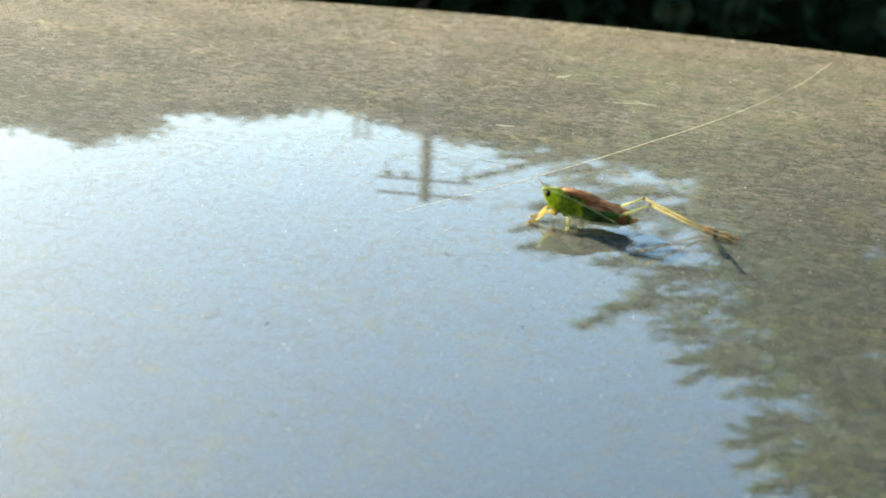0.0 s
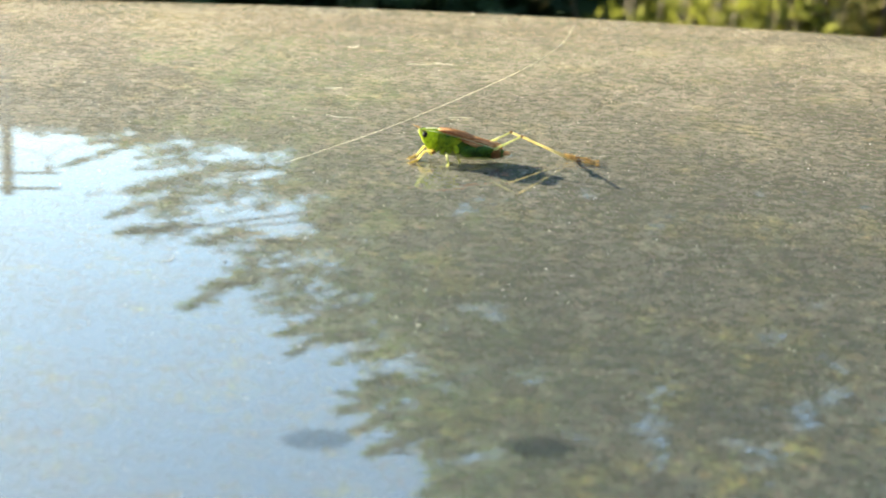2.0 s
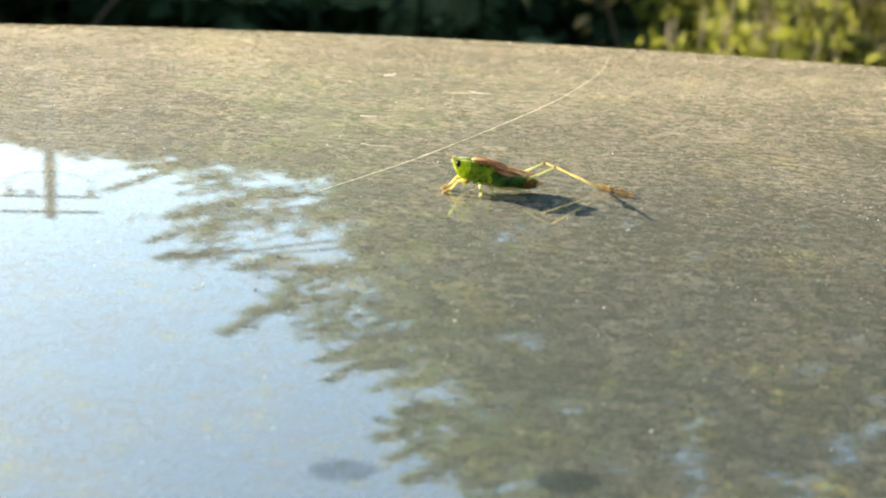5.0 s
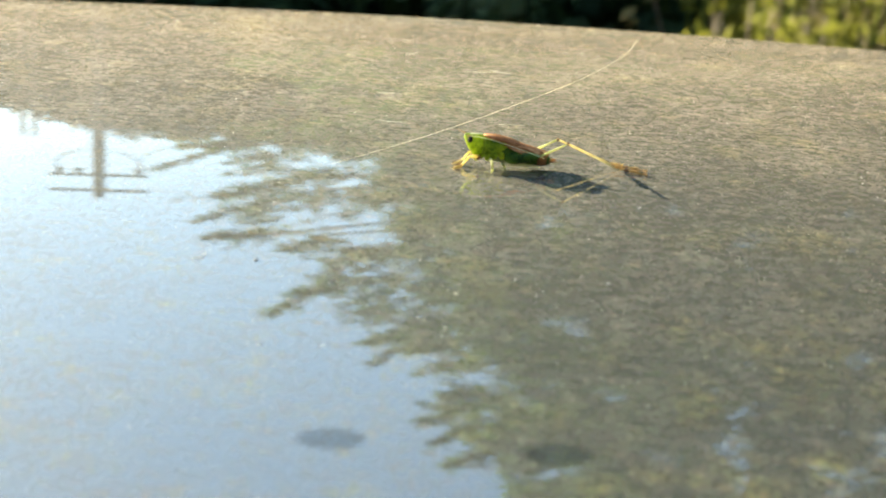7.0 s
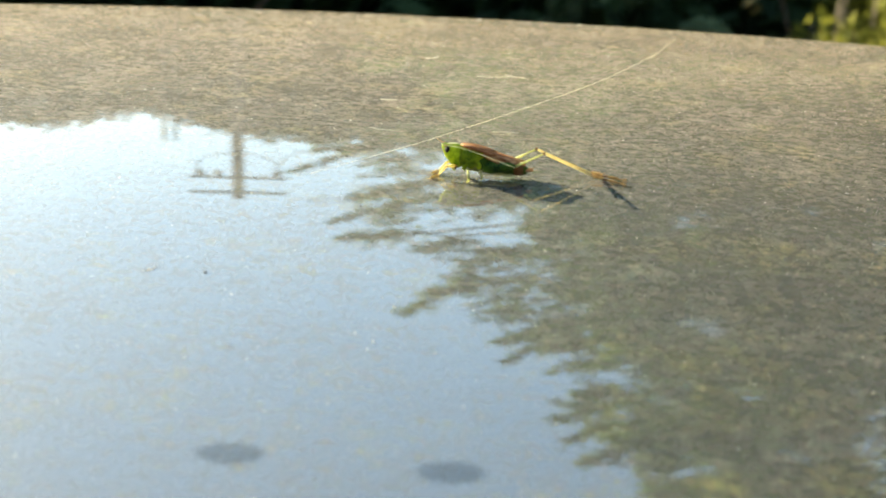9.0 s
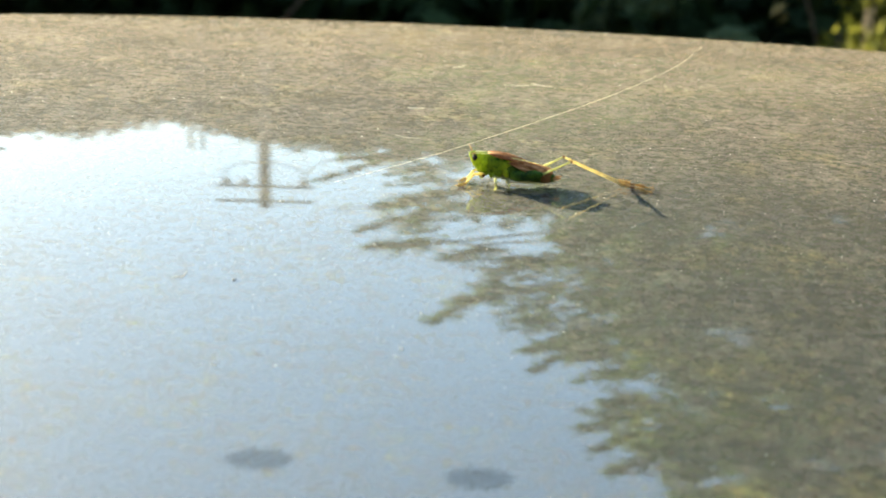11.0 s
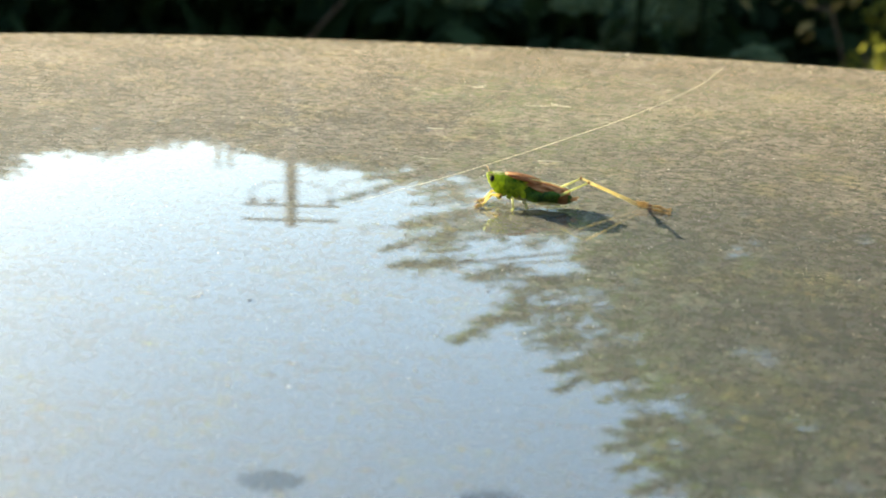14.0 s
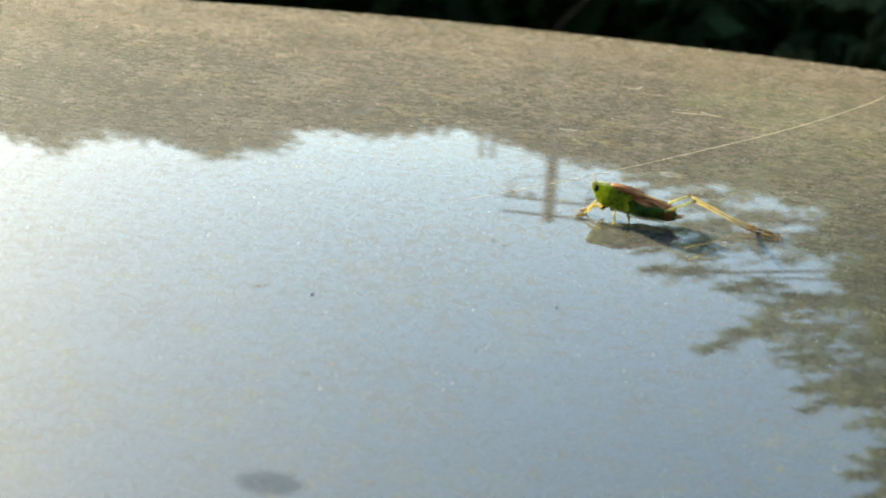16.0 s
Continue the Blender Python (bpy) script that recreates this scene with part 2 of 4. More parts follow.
def build_car():
    car = empty("car", (0, 0, GROUND), "dusty grey-brown car with a glossy curved bonnet", "car")
    inv = Matrix.Translation((0, 0, -GROUND))

    # v from 0 at the back to 1 at the edge, past 1 it rolls down over the lip
    def place(u, v):
        x, back = u, -0.85
        roll = 0.010
        front = nose(x) + 0.8 * roll
        if v <= 1:
            y = back + (front - roll - back) * v
            return Vector((x, y, height(x, y)))
        a = (v - 1) * math.pi / 2
        y = front - roll
        if a <= math.pi / 2:
            return Vector((x, y + roll * math.sin(a), height(x, y) - 0.06 * roll * math.sin(a) - roll * (1 - math.cos(a))))
        return Vector((x, front - 0.001, height(x, y) - roll - (a - math.pi / 2) * 0.02))
    xs = np.linspace(-0.66, 0.66, 221)
    vs = list(np.linspace(0, 1, 150)) + [1 + k / 10 for k in range(1, 11)] + [2.6]
    me = grid_mesh("bonnet", xs, vs, place)
    me.transform(inv)
    link("bonnet", me, PAINT, car, "glossy dusty bonnet with a rolled front edge")

    def rise(x):
        return 0.0064 * max(0.0, min(1.0, (-x - 0.120) / 0.075))

    # a black strip that stands in for the shade in the gap under the lip
    def shade_strip(u, v):
        a, b, c = (0.0005, -0.016), (0.0042, -0.0066), (0.0064, -0.0055)
        f, (p, q) = (v, (a, b)) if v <= 1 else (v - 1, (b, c))
        return Vector((u, nose(u) + 0.012 + p[0] + (q[0] - p[0]) * f, height(u, nose(u)) + p[1] + (q[1] - p[1]) * f + rise(u) - 0.0035))
    me = grid_mesh("gap_shade", np.linspace(-0.67, 0.67, 121), [0, 0.5, 1, 1.5, 2], shade_strip)
    me.transform(inv)
    link("gap_shade", me, BLACK_RUBBER, car, "black strip standing in for shade under the bonnet's lip")

    # the front panel under the lip, then down to the ground
    def front(u, v):
        x = u
        y0 = nose(x) + 0.012
        lift = rise(x)
        prof = [(0.004, -0.016), (0.0062, -0.0060), (0.0088, -0.0056), (0.022, -0.012), (0.05, -0.05), (0.075, -0.25), (0.06, -0.5), (0.0, -0.72), (-0.1, -0.80)]
        k = min(int(v), len(prof) - 2)
        f = v - k
        a, b = prof[k], prof[k + 1]
        dy, dz = a[0] + (b[0] - a[0]) * f, a[1] + (b[1] - a[1]) * f
        return Vector((x, y0 + dy, height(x, nose(x)) + dz + (lift if v < 4 else 0) - 0.0035))
    me = grid_mesh("bumper", np.linspace(-0.68, 0.68, 121), list(np.linspace(0, 8, 33)), front)
    me.transform(inv)
    link("front_panel", me, PAINT, car, "painted panel under the bonnet edge")
    for side, nm in ((-1, "wing_panel"), (1, "wing_panel")):
        def wing(u, v):
            prof = [(0.666, -0.004), (0.69, -0.004), (0.74, -0.03), (0.80, -0.12), (0.83, -0.35), (0.82, -0.6), (0.78, -0.78)]
            k = min(int(v), len(prof) - 2)
            f = v - k
            x = prof[k][0] + (prof[k + 1][0] - prof[k][0]) * f
            z = prof[k][1] + (prof[k + 1][1] - prof[k][1]) * f
            y = -0.85 + u * (nose(0.66) + 0.85)
            return Vector((side * x, y, height(side * 0.66, y) + z))
        me = grid_mesh("wing", np.linspace(0, 1, 30), list(np.linspace(0, 6, 25)), wing)
        me.transform(inv)
        link(nm, me, PAINT, car, "painted side panel")
        wheel = bmesh.new()
        tube(wheel, [(side * 0.58, -0.45, 0.31), (side * 0.60, -0.45, 0.31), (side * 0.76, -0.45, 0.31), (side * 0.78, -0.45, 0.31)], [0.27, 0.31, 0.31, 0.27], 40)
        part("tyre", wheel, BLACK_RUBBER, car, "black rubber tyre")
    return car


build_car()


# ---- ground ----
def build_ground():
    rings = [0.0, 2, 4, 7, 12, 20, 35, 60, 120, 300, 1000, 3000]
    verts, faces, n = [(0, 0, GROUND)], [], 64
    for r in rings[1:]:
        for k in range(n):
            a = 2 * math.pi * k / n
            verts.append((r * math.sin(a), r * math.cos(a), GROUND))
    for k in range(n):
        faces.append((0, 1 + (k + 1) % n, 1 + k))
    for j in range(len(rings) - 2):
        for k in range(n):
            a, b = 1 + j * n + k, 1 + j * n + (k + 1) % n
            faces.append((a, b, b + n, a + n))
    g = link("ground", mesh_of("ground", verts, faces), SOIL, None, "rough grass and soil", False)
    tagged(g, kind="structure", category="ground")


build_ground()


# ---- trees ----
def crown_points(blobs, n, hollow=0.55):
    out = []
    w = np.array([b[3] ** 2 for b in blobs], float)
    for (x, y, z, r, sz), m in zip(blobs, (w / w.sum() * n).astype(int)):
        d = rng.normal(size=(m, 3))
        d /= np.linalg.norm(d, axis=1, keepdims=True)
        rr = r * rng.uniform(hollow, 1.08, (m, 1))
        out.append(np.array([x, y, z]) + d * rr * np.array([1, 1, sz]))
    return np.concatenate(out)


def build_tree_kind(name, tall, spread, seed, leaves, size):
    r = random.Random(seed)
    t = empty(name, (0, 0, 0), "tall leafy tree of the wooded skyline", "tree", "trees of the skyline")
    bm = bmesh.new()
    tube(bm, smooth_line([(0, 0, 0), (0.1, 0.05, tall * 0.3), (-0.1, 0.1, tall * 0.65), (0, 0, tall * 0.92)]), [0.28 * (1 - 0.9 * k / 18) for k in range(19)], 8)
    blobs = []
    for k in range(16):
        h = 0.05 + 0.89 * k / 15
        rad = spread * min(1.0, 1.05 - (h - 0.5) * 1.35)
        a = k * 2.4 + r.uniform(-0.4, 0.4)
        off = rad * 0.55
        x, y, z = off * math.cos(a), off * math.sin(a), tall * h
        blobs.append((x, y, z, rad * r.uniform(0.5, 0.75), 0.9))
        tube(bm, [(0, 0, z - tall * 0.07), (x * 0.5, y * 0.5, z - tall * 0.02), (x, y, z)], [0.07, 0.05, 0.015], 5)
    blobs.append((0, 0, tall * 0.95, spread * 0.33, 1.2))
    part("trunk", bm, BARK, t)
    link("crown", leaf_mesh("crown", crown_points(blobs, leaves, 0.3), size, 0.2, 0.6), LEAF_FAR, t, smooth=False)
    return t


SKYLINE = [(-80, 15), (-76, 14), (-73, 6), (-48, 6), (-44, 12), (-36, 14), (-33, 16.2), (-31.2, 17.5), (-30, 16), (-28.4, 15.3), (-27, 16.2), (-25, 16.9), (-24.2, 16.2),
           (-22.6, 14.1), (-21.3, 13.4), (-19.5, 13.9), (-17.3, 12.4), (-16, 12.6), (-14.7, 13.1), (-13.1, 14.1), (-10.9, 14.3), (-6, 15), (0, 15.5), (10, 15), (20, 15), (75, 14)]


def skyline(az):
    return float(np.interp(az, [a for a, _ in SKYLINE], [e for _, e in SKYLINE]))


kinds = [build_tree_kind("tree", 12.0, 2.6, s, 9000, 0.32) for s in (1, 2, 3)]
rt = random.Random(4)
az, k, placed = -74.0, 0, []
while az < 74:
    d = 42 + rt.uniform(-3, 5)
    h = d * math.tan(radians(skyline(az))) - GROUND
    placed.append((az, d, h * rt.uniform(0.985, 1.02), k % 3))
    az += 1.9 if -40 < az < 25 else 3.2
    k += 1
for az in np.arange(-46, 40, 1.7):      # a second row behind the first
    d = 53 + rt.uniform(-2, 3)
    placed.append((float(az), d, (d * math.tan(radians(skyline(float(az)) - 0.25)) - GROUND), k % 3))
    k += 1
for az in np.arange(-40, 12, 2.6):      # lower trees that fill in between
    d = 47 + rt.uniform(-1, 1)
    placed.append((float(az), d, (d * math.tan(radians(skyline(float(az)) - 2.6)) - GROUND), k % 3))
    k += 1
for q in range(26):                     # unseen trees added behind the camera: they close the place and block sky light
    placed.append((78 + q * 8.0 + rt.uniform(-2, 2), 15 + rt.uniform(-2, 3), 10.5 + rt.uniform(-1, 1.5), q % 3))
first = set()
for az, d, h, kind in placed:
    at = polar(az, 0, d, GROUND)
    m = pose(at.x, at.y, at.z, 0, 0, rt.uniform(0, 360))
    if kind not in first:
        first.add(kind)
        t = kinds[kind]
        t.matrix_basis = m
    else:
        t = copy_thing(kinds[kind], m)
    t.scale = (min(1.0, h / 12), min(1.0, h / 12), h / 12)


# the large tree whose boughs hang over the bonnet's reflection
def build_big_tree():
    d = 13.0
    base = polar(13, 0, d, GROUND)
    t = empty("tree", base, "large spreading tree with long feathery boughs", "tree")
    bm = bmesh.new()
    trunk = smooth_line([(0, 0, 0), (0.15, 0, 2.2), (-0.1, 0.1, 4.5), (0.1, 0, 7.5), (0, 0.2, 11.5)])
    tube(bm, trunk, [0.34 * (1 - 0.88 * k / (len(trunk) - 1)) for k in range(len(trunk))], 12)
    centres = []
    r = random.Random(11)

    def spray(p, way, ln, leaves, wide):
        """A shoot with leaves close along it."""
        end = p + way * ln
        tube(bm, [p, p.lerp(end, 0.5) + Vector((0, 0, 0.02)), end], [0.012, 0.008, 0.003], 4)
        for _ in range(leaves):
            f = r.uniform(0.1, 1.04)
            w = wide * (1.15 - f)
            centres.append(p.lerp(end, f) + Vector((r.gauss(0, w), r.gauss(0, w), r.gauss(0, w * 0.7))))

    def bough(az, el, slope, reach, full):
        """A bough that rises to its tip at az, el; slope: how steeply it falls back towards the trunk, over reach degrees."""
        dd = d * r.uniform(0.9, 1.05)
        az += 0.45
        tip = polar(az, el, dd, 0) - base
        knee = polar(az + reach * 0.5, el - slope * reach * 0.5, dd, 0) - base
        root = polar(az + reach, el - slope * reach * 0.92, dd, 0) - base
        start = Vector((0, 0, max(1.6, root.z * 0.8)))
        line = smooth_line([start, root, knee, tip], 12)
        tube(bm, line, [0.022 * (1 - 0.92 * k / (len(line) - 1)) for k in range(len(line))], 6)
        n = len(line) - 1
        for q in range(42):
            f = 0.42 + 0.58 * (q / 41) ** 0.85
            k = min(int(f * n), n - 1)
            p = line[k]
            along = (line[k + 1] - line[k]).normalized()
            away = Vector((r.gauss(0, 1), r.gauss(0, 1), r.gauss(-0.1, 0.8))).normalized()
            way = (along * r.uniform(0.6, 1.4) + away * 0.75).normalized()
            spray(p, way, full * (0.12 + 0.42 * (1 - f)) * r.uniform(0.4, 1.4), 5, 0.018)

    for az, el, slope, reach, full in ((-10.6, 20.6, 0.62, 4.6, 0.8), (-10.3, 21.7, 0.22, 3.6, 0.55), (-9.9, 18.9, 0.50, 4.0, 0.7), (-7.2, 22.2, 0.55, 2.6, 1.1), (-12.2, 17.0, 0.75, 4.4, 0.3), (-11.3, 15.1, 0.2, 4.0, 0.5),
                                       (-7.7, 26.4, 0.98, 4.6, 0.95), (-6.8, 25.0, 0.35, 2.8, 0.55), (-4.9, 22.2, 0.2, 2.6, 0.6), (-5.6, 23.0, 0.4, 3.0, 0.5),
                                       (-3.5, 28.8, 0.90, 4.2, 0.8), (-3.9, 27.7, 0.35, 3.4, 0.7), (-2.0, 27.9, 0.3, 3.0, 0.8), (-1.1, 31.8, 0.60, 3.4, 1.0), (-0.4, 30.4, 0.2, 3.0, 0.8), (-0.6, 32.8, 0.55, 3.2, 0.9), (0.1, 34.0, 0.6, 3.4, 0.8)):
        bough(az, el, slope, reach, full)
    for az, el in ((2.6, 36), (5, 38), (8, 42), (12, 44), (16, 44), (21, 41), (28, 35), (30, 28)):
        bough(az, el, 0.7, 5.0, 1.4)
    # the crown opens to the sky in a few places
    gaps = ((-5.5, 20.4, 1.1, 0.8), (-3.2, 20.5, 0.5, 0.25), (-3.0, 19.3, 0.3, 0.1), (-3.3, 22.0, 0.4, 0.1), (-2.2, 26.4, 0.4, 0.2), (1.8, 29.1, 0.5, 0.2), (4.6, 25.7, 0.3, 0.25), (6.8, 29.5, 0.8, 0.3), (9.0, 32.3, 0.7, 0.3), (11.5, 31.2, 0.7, 0.4), (12.0, 29.8, 0.5, 0.4),
            (15.0, 26.6, 0.4, 0.4), (17.7, 30.0, 0.7, 0.7), (18.6, 28.5, 0.4, 0.6), (16.0, 31.9, 1.3, 0.4), (5.6, 33.8, 1.2, 0.4), (13.4, 33.6, 1.0, 0.4))

    def open_sky(az, el, w, h):
        return any(((az - a) / (gw + w)) ** 2 + ((el - e) / (gh + h)) ** 2 < 1 for a, e, gw, gh in gaps)

    for q in range(265):                # thin feathery twigs at the crown's low edge
        if q < 95:
            el = r.uniform(15.0, 21.6)
            az = r.uniform(-8.6 + 0.25 * abs(el - 18), -4.5)
        elif q > 225:
            el = r.uniform(27.4, 29.6)
            az = r.uniform(0.3, 3.0)
        else:
            el = r.uniform(21.6, 27.4)
            az = r.uniform(-4.6 + 0.8 * max(0.0, el - 24.0), -0.2)
        if open_sky(az, el, 0.3, 0.2):
            continue
        way = Vector((-0.8 + r.uniform(-0.4, 0.4), r.uniform(-0.5, 0.5), r.uniform(0.1, 0.8))).normalized()
        spray(polar(az, el, d * r.uniform(0.85, 1.1), 0) - base, way, r.uniform(0.2, 0.5), 11, 0.03)
    # sprays that fill the crown behind its ragged outline
    n = 0
    while n < 4000:
        el = r.uniform(3, 44)
        az = r.uniform(-11, 32)
        if n < 1500:                    # the dense middle of the crown
            el = r.uniform(9, 38)
            az = r.uniform(-3.0 if el < 22 else 0.3 * (el - 24), 20)
        rim = float(np.interp(el, [3, 14, 16, 18, 20, 22, 24, 26, 27.5, 28.5, 30, 31.5, 33, 34.5, 40, 44], [-9.8, -9.4, -8.8, -8.4, -7.6, -4.4, -4.6, -3.8, -3.0, -0.6, -0.4, -0.8, -0.2, 1.2, 5.0, 9.0]))
        if az < rim or r.random() > 0.10 + (az - rim) / 4.0 or open_sky(az, el, 0.6 if az < 4 else 0.35, 0.5 if az < 4 else 0.3):
            continue
        n += 1
        c = polar(az, el, d * r.uniform(0.82, 1.2), 0) - base
        way = Vector((-0.5 + r.uniform(-0.8, 0.8), r.uniform(-0.7, 0.7), r.uniform(-0.4, 0.9))).normalized()
        ln = r.uniform(0.25, 0.6)
        spray(c - way * ln * 0.5, way, ln, 135 if az > rim + 3.5 else 44, 0.13 if az > rim + 3.5 else 0.055)
    part("trunk", bm, BARK, t)
    link("crown", leaf_mesh("crown", [tuple(c) for c in centres], 0.09, 0.35, 0.36), LEAF_TREE, t, smooth=False)


build_big_tree()


# ---- the utility pole ----
def build_pole():
    az, d = -13.45, 34.0
    top = polar(az, 19.05, d, 0).z
    base = polar(az, 0, d, GROUND)
    p = empty("utility_pole", base, "weathered wooden utility pole with two crossarms", "utility pole")
    side = Vector((math.cos(radians(az)), -math.sin(radians(az)), 0))
    bm = bmesh.new()
    tube(bm, [(0, 0, 0), (0, 0, 5), (0, 0, top - GROUND)], [0.17, 0.15, 0.12], 14)
    part("pole", bm, POLE_WOOD, p)
    for el in (17.5, 18.6):
        z = polar(az, el, d, 0).z - GROUND
        bm = bmesh.new()
        a, b = -side * 1.04, side * 1.04
        tube(bm, [Vector((0, 0, z)) + a, Vector((0, 0, z)) + b], [0.065, 0.065], 4)
        arm = part("crossarm", bm, POLE_WOOD, p, smooth=False)
        if el == 17.5:
            for f in (-0.8, -0.42, 0.82):
                bm = bmesh.new()
                q = side * f + Vector((0, 0, z))
                tube(bm, [q - Vector((0, 0, 0.02)), q - Vector((0, 0, 0.16)), q - Vector((0, 0, 0.2)), q - Vector((0, 0, 0.3))], [0.05, 0.05, 0.11, 0.09], 10)
                part("insulator", bm, PORCELAIN, arm)
            for f in (-0.85, 0.85):
                bm = bmesh.new()
                tube(bm, [side * f + Vector((0, 0, z)), side * f + Vector((0, 0, z - 0.5)), side * f + Vector((0, 0, z - 0.75))], [0.03, 0.03, 0.02], 6)
                part("bracket", bm, POLE_WOOD, arm)
            bm = bmesh.new()
            tube(bm, smooth_line([side * -0.85 + Vector((0, 0, z - 0.72)), side * -0.55 + Vector((0, 0, z - 1.1)), Vector((0, 0.2, z - 1.18)),
                                  side * 0.55 + Vector((0, 0, z - 1.05)), side * 0.85 + Vector((0, 0, z - 0.72))]), 0.022, 6)
            part("jumper_cable", bm, BLACK_RUBBER, p)
            bm = bmesh.new()
            tube(bm, smooth_line([side * 0.85 + Vector((0, 0, z - 0.7)), *[polar(a, e, d, 0) - base for a, e in ((-11.6, 15.6), (-10.9, 15.2), (-9.6, 15.1), (-6.5, 15.3))]]), 0.018, 6)
            part("service_cable", bm, BLACK_RUBBER, p)


build_pole()
for az in (-16.0, -15.6):
    bm = bmesh.new()
    d = 36.0
    top = polar(az, 14.7, d, 0).z - GROUND
    tube(bm, [(0, 0, 0), (0, 0, top - 0.4), (0, 0, top)], [0.07, 0.05, 0.04], 8)
    ob = part("slim_post", bm, POLE_WOOD, None, "slim dark post against the sky")
    ob.location = polar(az, 0, d, GROUND)
    tagged(ob, category="post", group="slim posts")


# ---- the hedge, the stonecrop and the sunlit shrubs beyond the bonnet ----
def build_hedge_shrub(az, seed, far=3.8, tall=0.98):
    r = random.Random(seed)
    d = far + r.uniform(-0.15, 0.2)
    at = polar(az, 0, d, GROUND)
    h = empty("hedge_shrub", at, "dense dark green hedge shrub in deep shade", "shrub", "shrubs of the hedge")
    cs = []
    for q in range(4):
        a = r.uniform(0, 6.28)
        x, y = 0.25 * math.cos(a), 0.25 * math.sin(a)
        bm = bmesh.new()
        line = smooth_line([(x * 0.3, y * 0.3, 0), (x, y, 0.5 * tall), (x * 1.6, y * 1.6, 0.87 * tall)], 5)
        tube(bm, line, [0.03 * (1 - 0.8 * k / (len(line) - 1)) for k in range(len(line))], 6)
        part("stem", bm, BARK, h)
    for _ in range(2600):
        a, rad = r.uniform(0, 6.28), 0.52 * math.sqrt(r.random())
        cs.append((rad * math.cos(a), rad * math.sin(a), r.uniform(0.0, tall - 0.2 * rad)))
    link("foliage", leaf_mesh("foliage", cs, 0.11, 0.3, 0.55), LEAF_SHADED, h, smooth=False)


for q, az in enumerate(np.arange(-72, -1.5, 3.3)):
    build_hedge_shrub(float(az), 100 + q, 3.8, 0.98 if az < -10 else 0.70)
for q, az in enumerate(np.arange(0.5, 40, 4.2)):
    build_hedge_shrub(float(az), 160 + q, 4.2 if az < 4 else 5.9, 0.66 if az < 4 else 0.98)


def build_strap_plant():
    """A plant with a few long arching blades, their shade put into the dark leaf colour."""
    at = polar(-14.5, 0, 3.1, GROUND)
    p = empty("strap_leaved_plant", at, "dim blue-green plant with long strap leaves", "plant")
    for k, (dx, dy, tall, lean) in enumerate(((-0.1, 0, 0.62, -0.10), (0.0, 0.03, 0.70, 0.16), (0.08, -0.03, 0.58, 0.26), (-0.16, 0.05, 0.66, -0.22), (0.3, 0.0, 0.64, 0.2))):
        bm = bmesh.new()
        rows = []
        for i in range(11):
            f = i / 10
            w = 0.034 * math.sin(math.pi * (0.12 + 0.88 * f)) + 0.002
            c = Vector((dx * 0.3 + lean * f * f, dy, tall * (f - 0.18 * f * f)))
            rows.append([bm.verts.new(c + Vector((-w, 0, 0))), bm.verts.new(c + Vector((0, 0.012, 0))), bm.verts.new(c + Vector((w, 0, 0)))])
        for u, v in zip(rows, rows[1:]):
            bm.faces.new((u[0], u[1], v[1], v[0]))
            bm.faces.new((u[1], u[2], v[2], v[1]))
        part("leaf", bm, LEAF_SHADED, p)
    st = empty("dry_stick", (-0.595, 2.93, GROUND), "bare greyish stick leaning in the hedge", "stick")
    bm = bmesh.new()
    tube(bm, smooth_line([(-0.45, 0, 0), (-0.2, 0, 0.36), (0, 0, 0.604), (0.2, 0.03, 0.79)]), [0.0055 * (1 - 0.5 * k / 18) for k in range(19)], 6)
    part("stalk", bm, BROWN_STEM, st)


build_strap_plant()


def build_stonecrop():
    r = random.Random(21)
    spots = [(-3.2, -10.5, 0.044), (-4.2, -9.6, 0.046), (0.0, -10.6, 0.060), (0.75, -11.0, 0.045), (-1.5, -11.8, 0.036), (-2.35, -13.0, 0.038), (-7.6, -10.7, 0.032), (3.6, -12.5, 0.040), (-4.9, -13.1, 0.022),
             (1.4, -8.6, 0.050), (-1.0, -8.6, 0.040), (5.6, -13.4, 0.035)]
    for az, el, rad in spots:
        d = 3.0 + r.uniform(-0.08, 0.08)
        top = polar(az, el, d, 0.1)
        p = empty("stonecrop", (top.x, top.y, GROUND), "pale green stonecrop with a domed flower head", "flower", "stonecrop flowers")
        hz = top.z - GROUND - rad * 0.4
        bm = bmesh.new()
        tube(bm, smooth_line([(0.02, 0.01, 0), (0.01, 0, hz * 0.5), (0, 0, hz)]), 0.006, 6)
        part("stem", bm, LEAF_SHADED, p)
        pts = []
        rad *= 1.25
        for _ in range(1300):
            a, q = r.uniform(0, 6.28), r.uniform(-0.35, 1.0)
            s, zz = math.sqrt(1 - q * q) * r.uniform(0.8, 1.03), q * r.uniform(0.8, 1.03)
            lump = 1 + 0.12 * math.sin(5 * a + rad * 300)
            pts.append((rad * s * lump * math.cos(a), rad * s * lump * math.sin(a), hz + rad * 0.75 * zz))
        link("flower_head", leaf_mesh("flower_head", pts, 0.013, -0.5, 0.8), FLOWER, p, smooth=False)
        lv = [(r.gauss(0, 0.05), r.gauss(0, 0.05), r.uniform(0.05, hz * 0.9)) for _ in range(60)]
        link("foliage", leaf_mesh("foliage", lv, 0.07, 0.2, 0.6), LEAF_SHADED, p, smooth=False)


build_stonecrop()


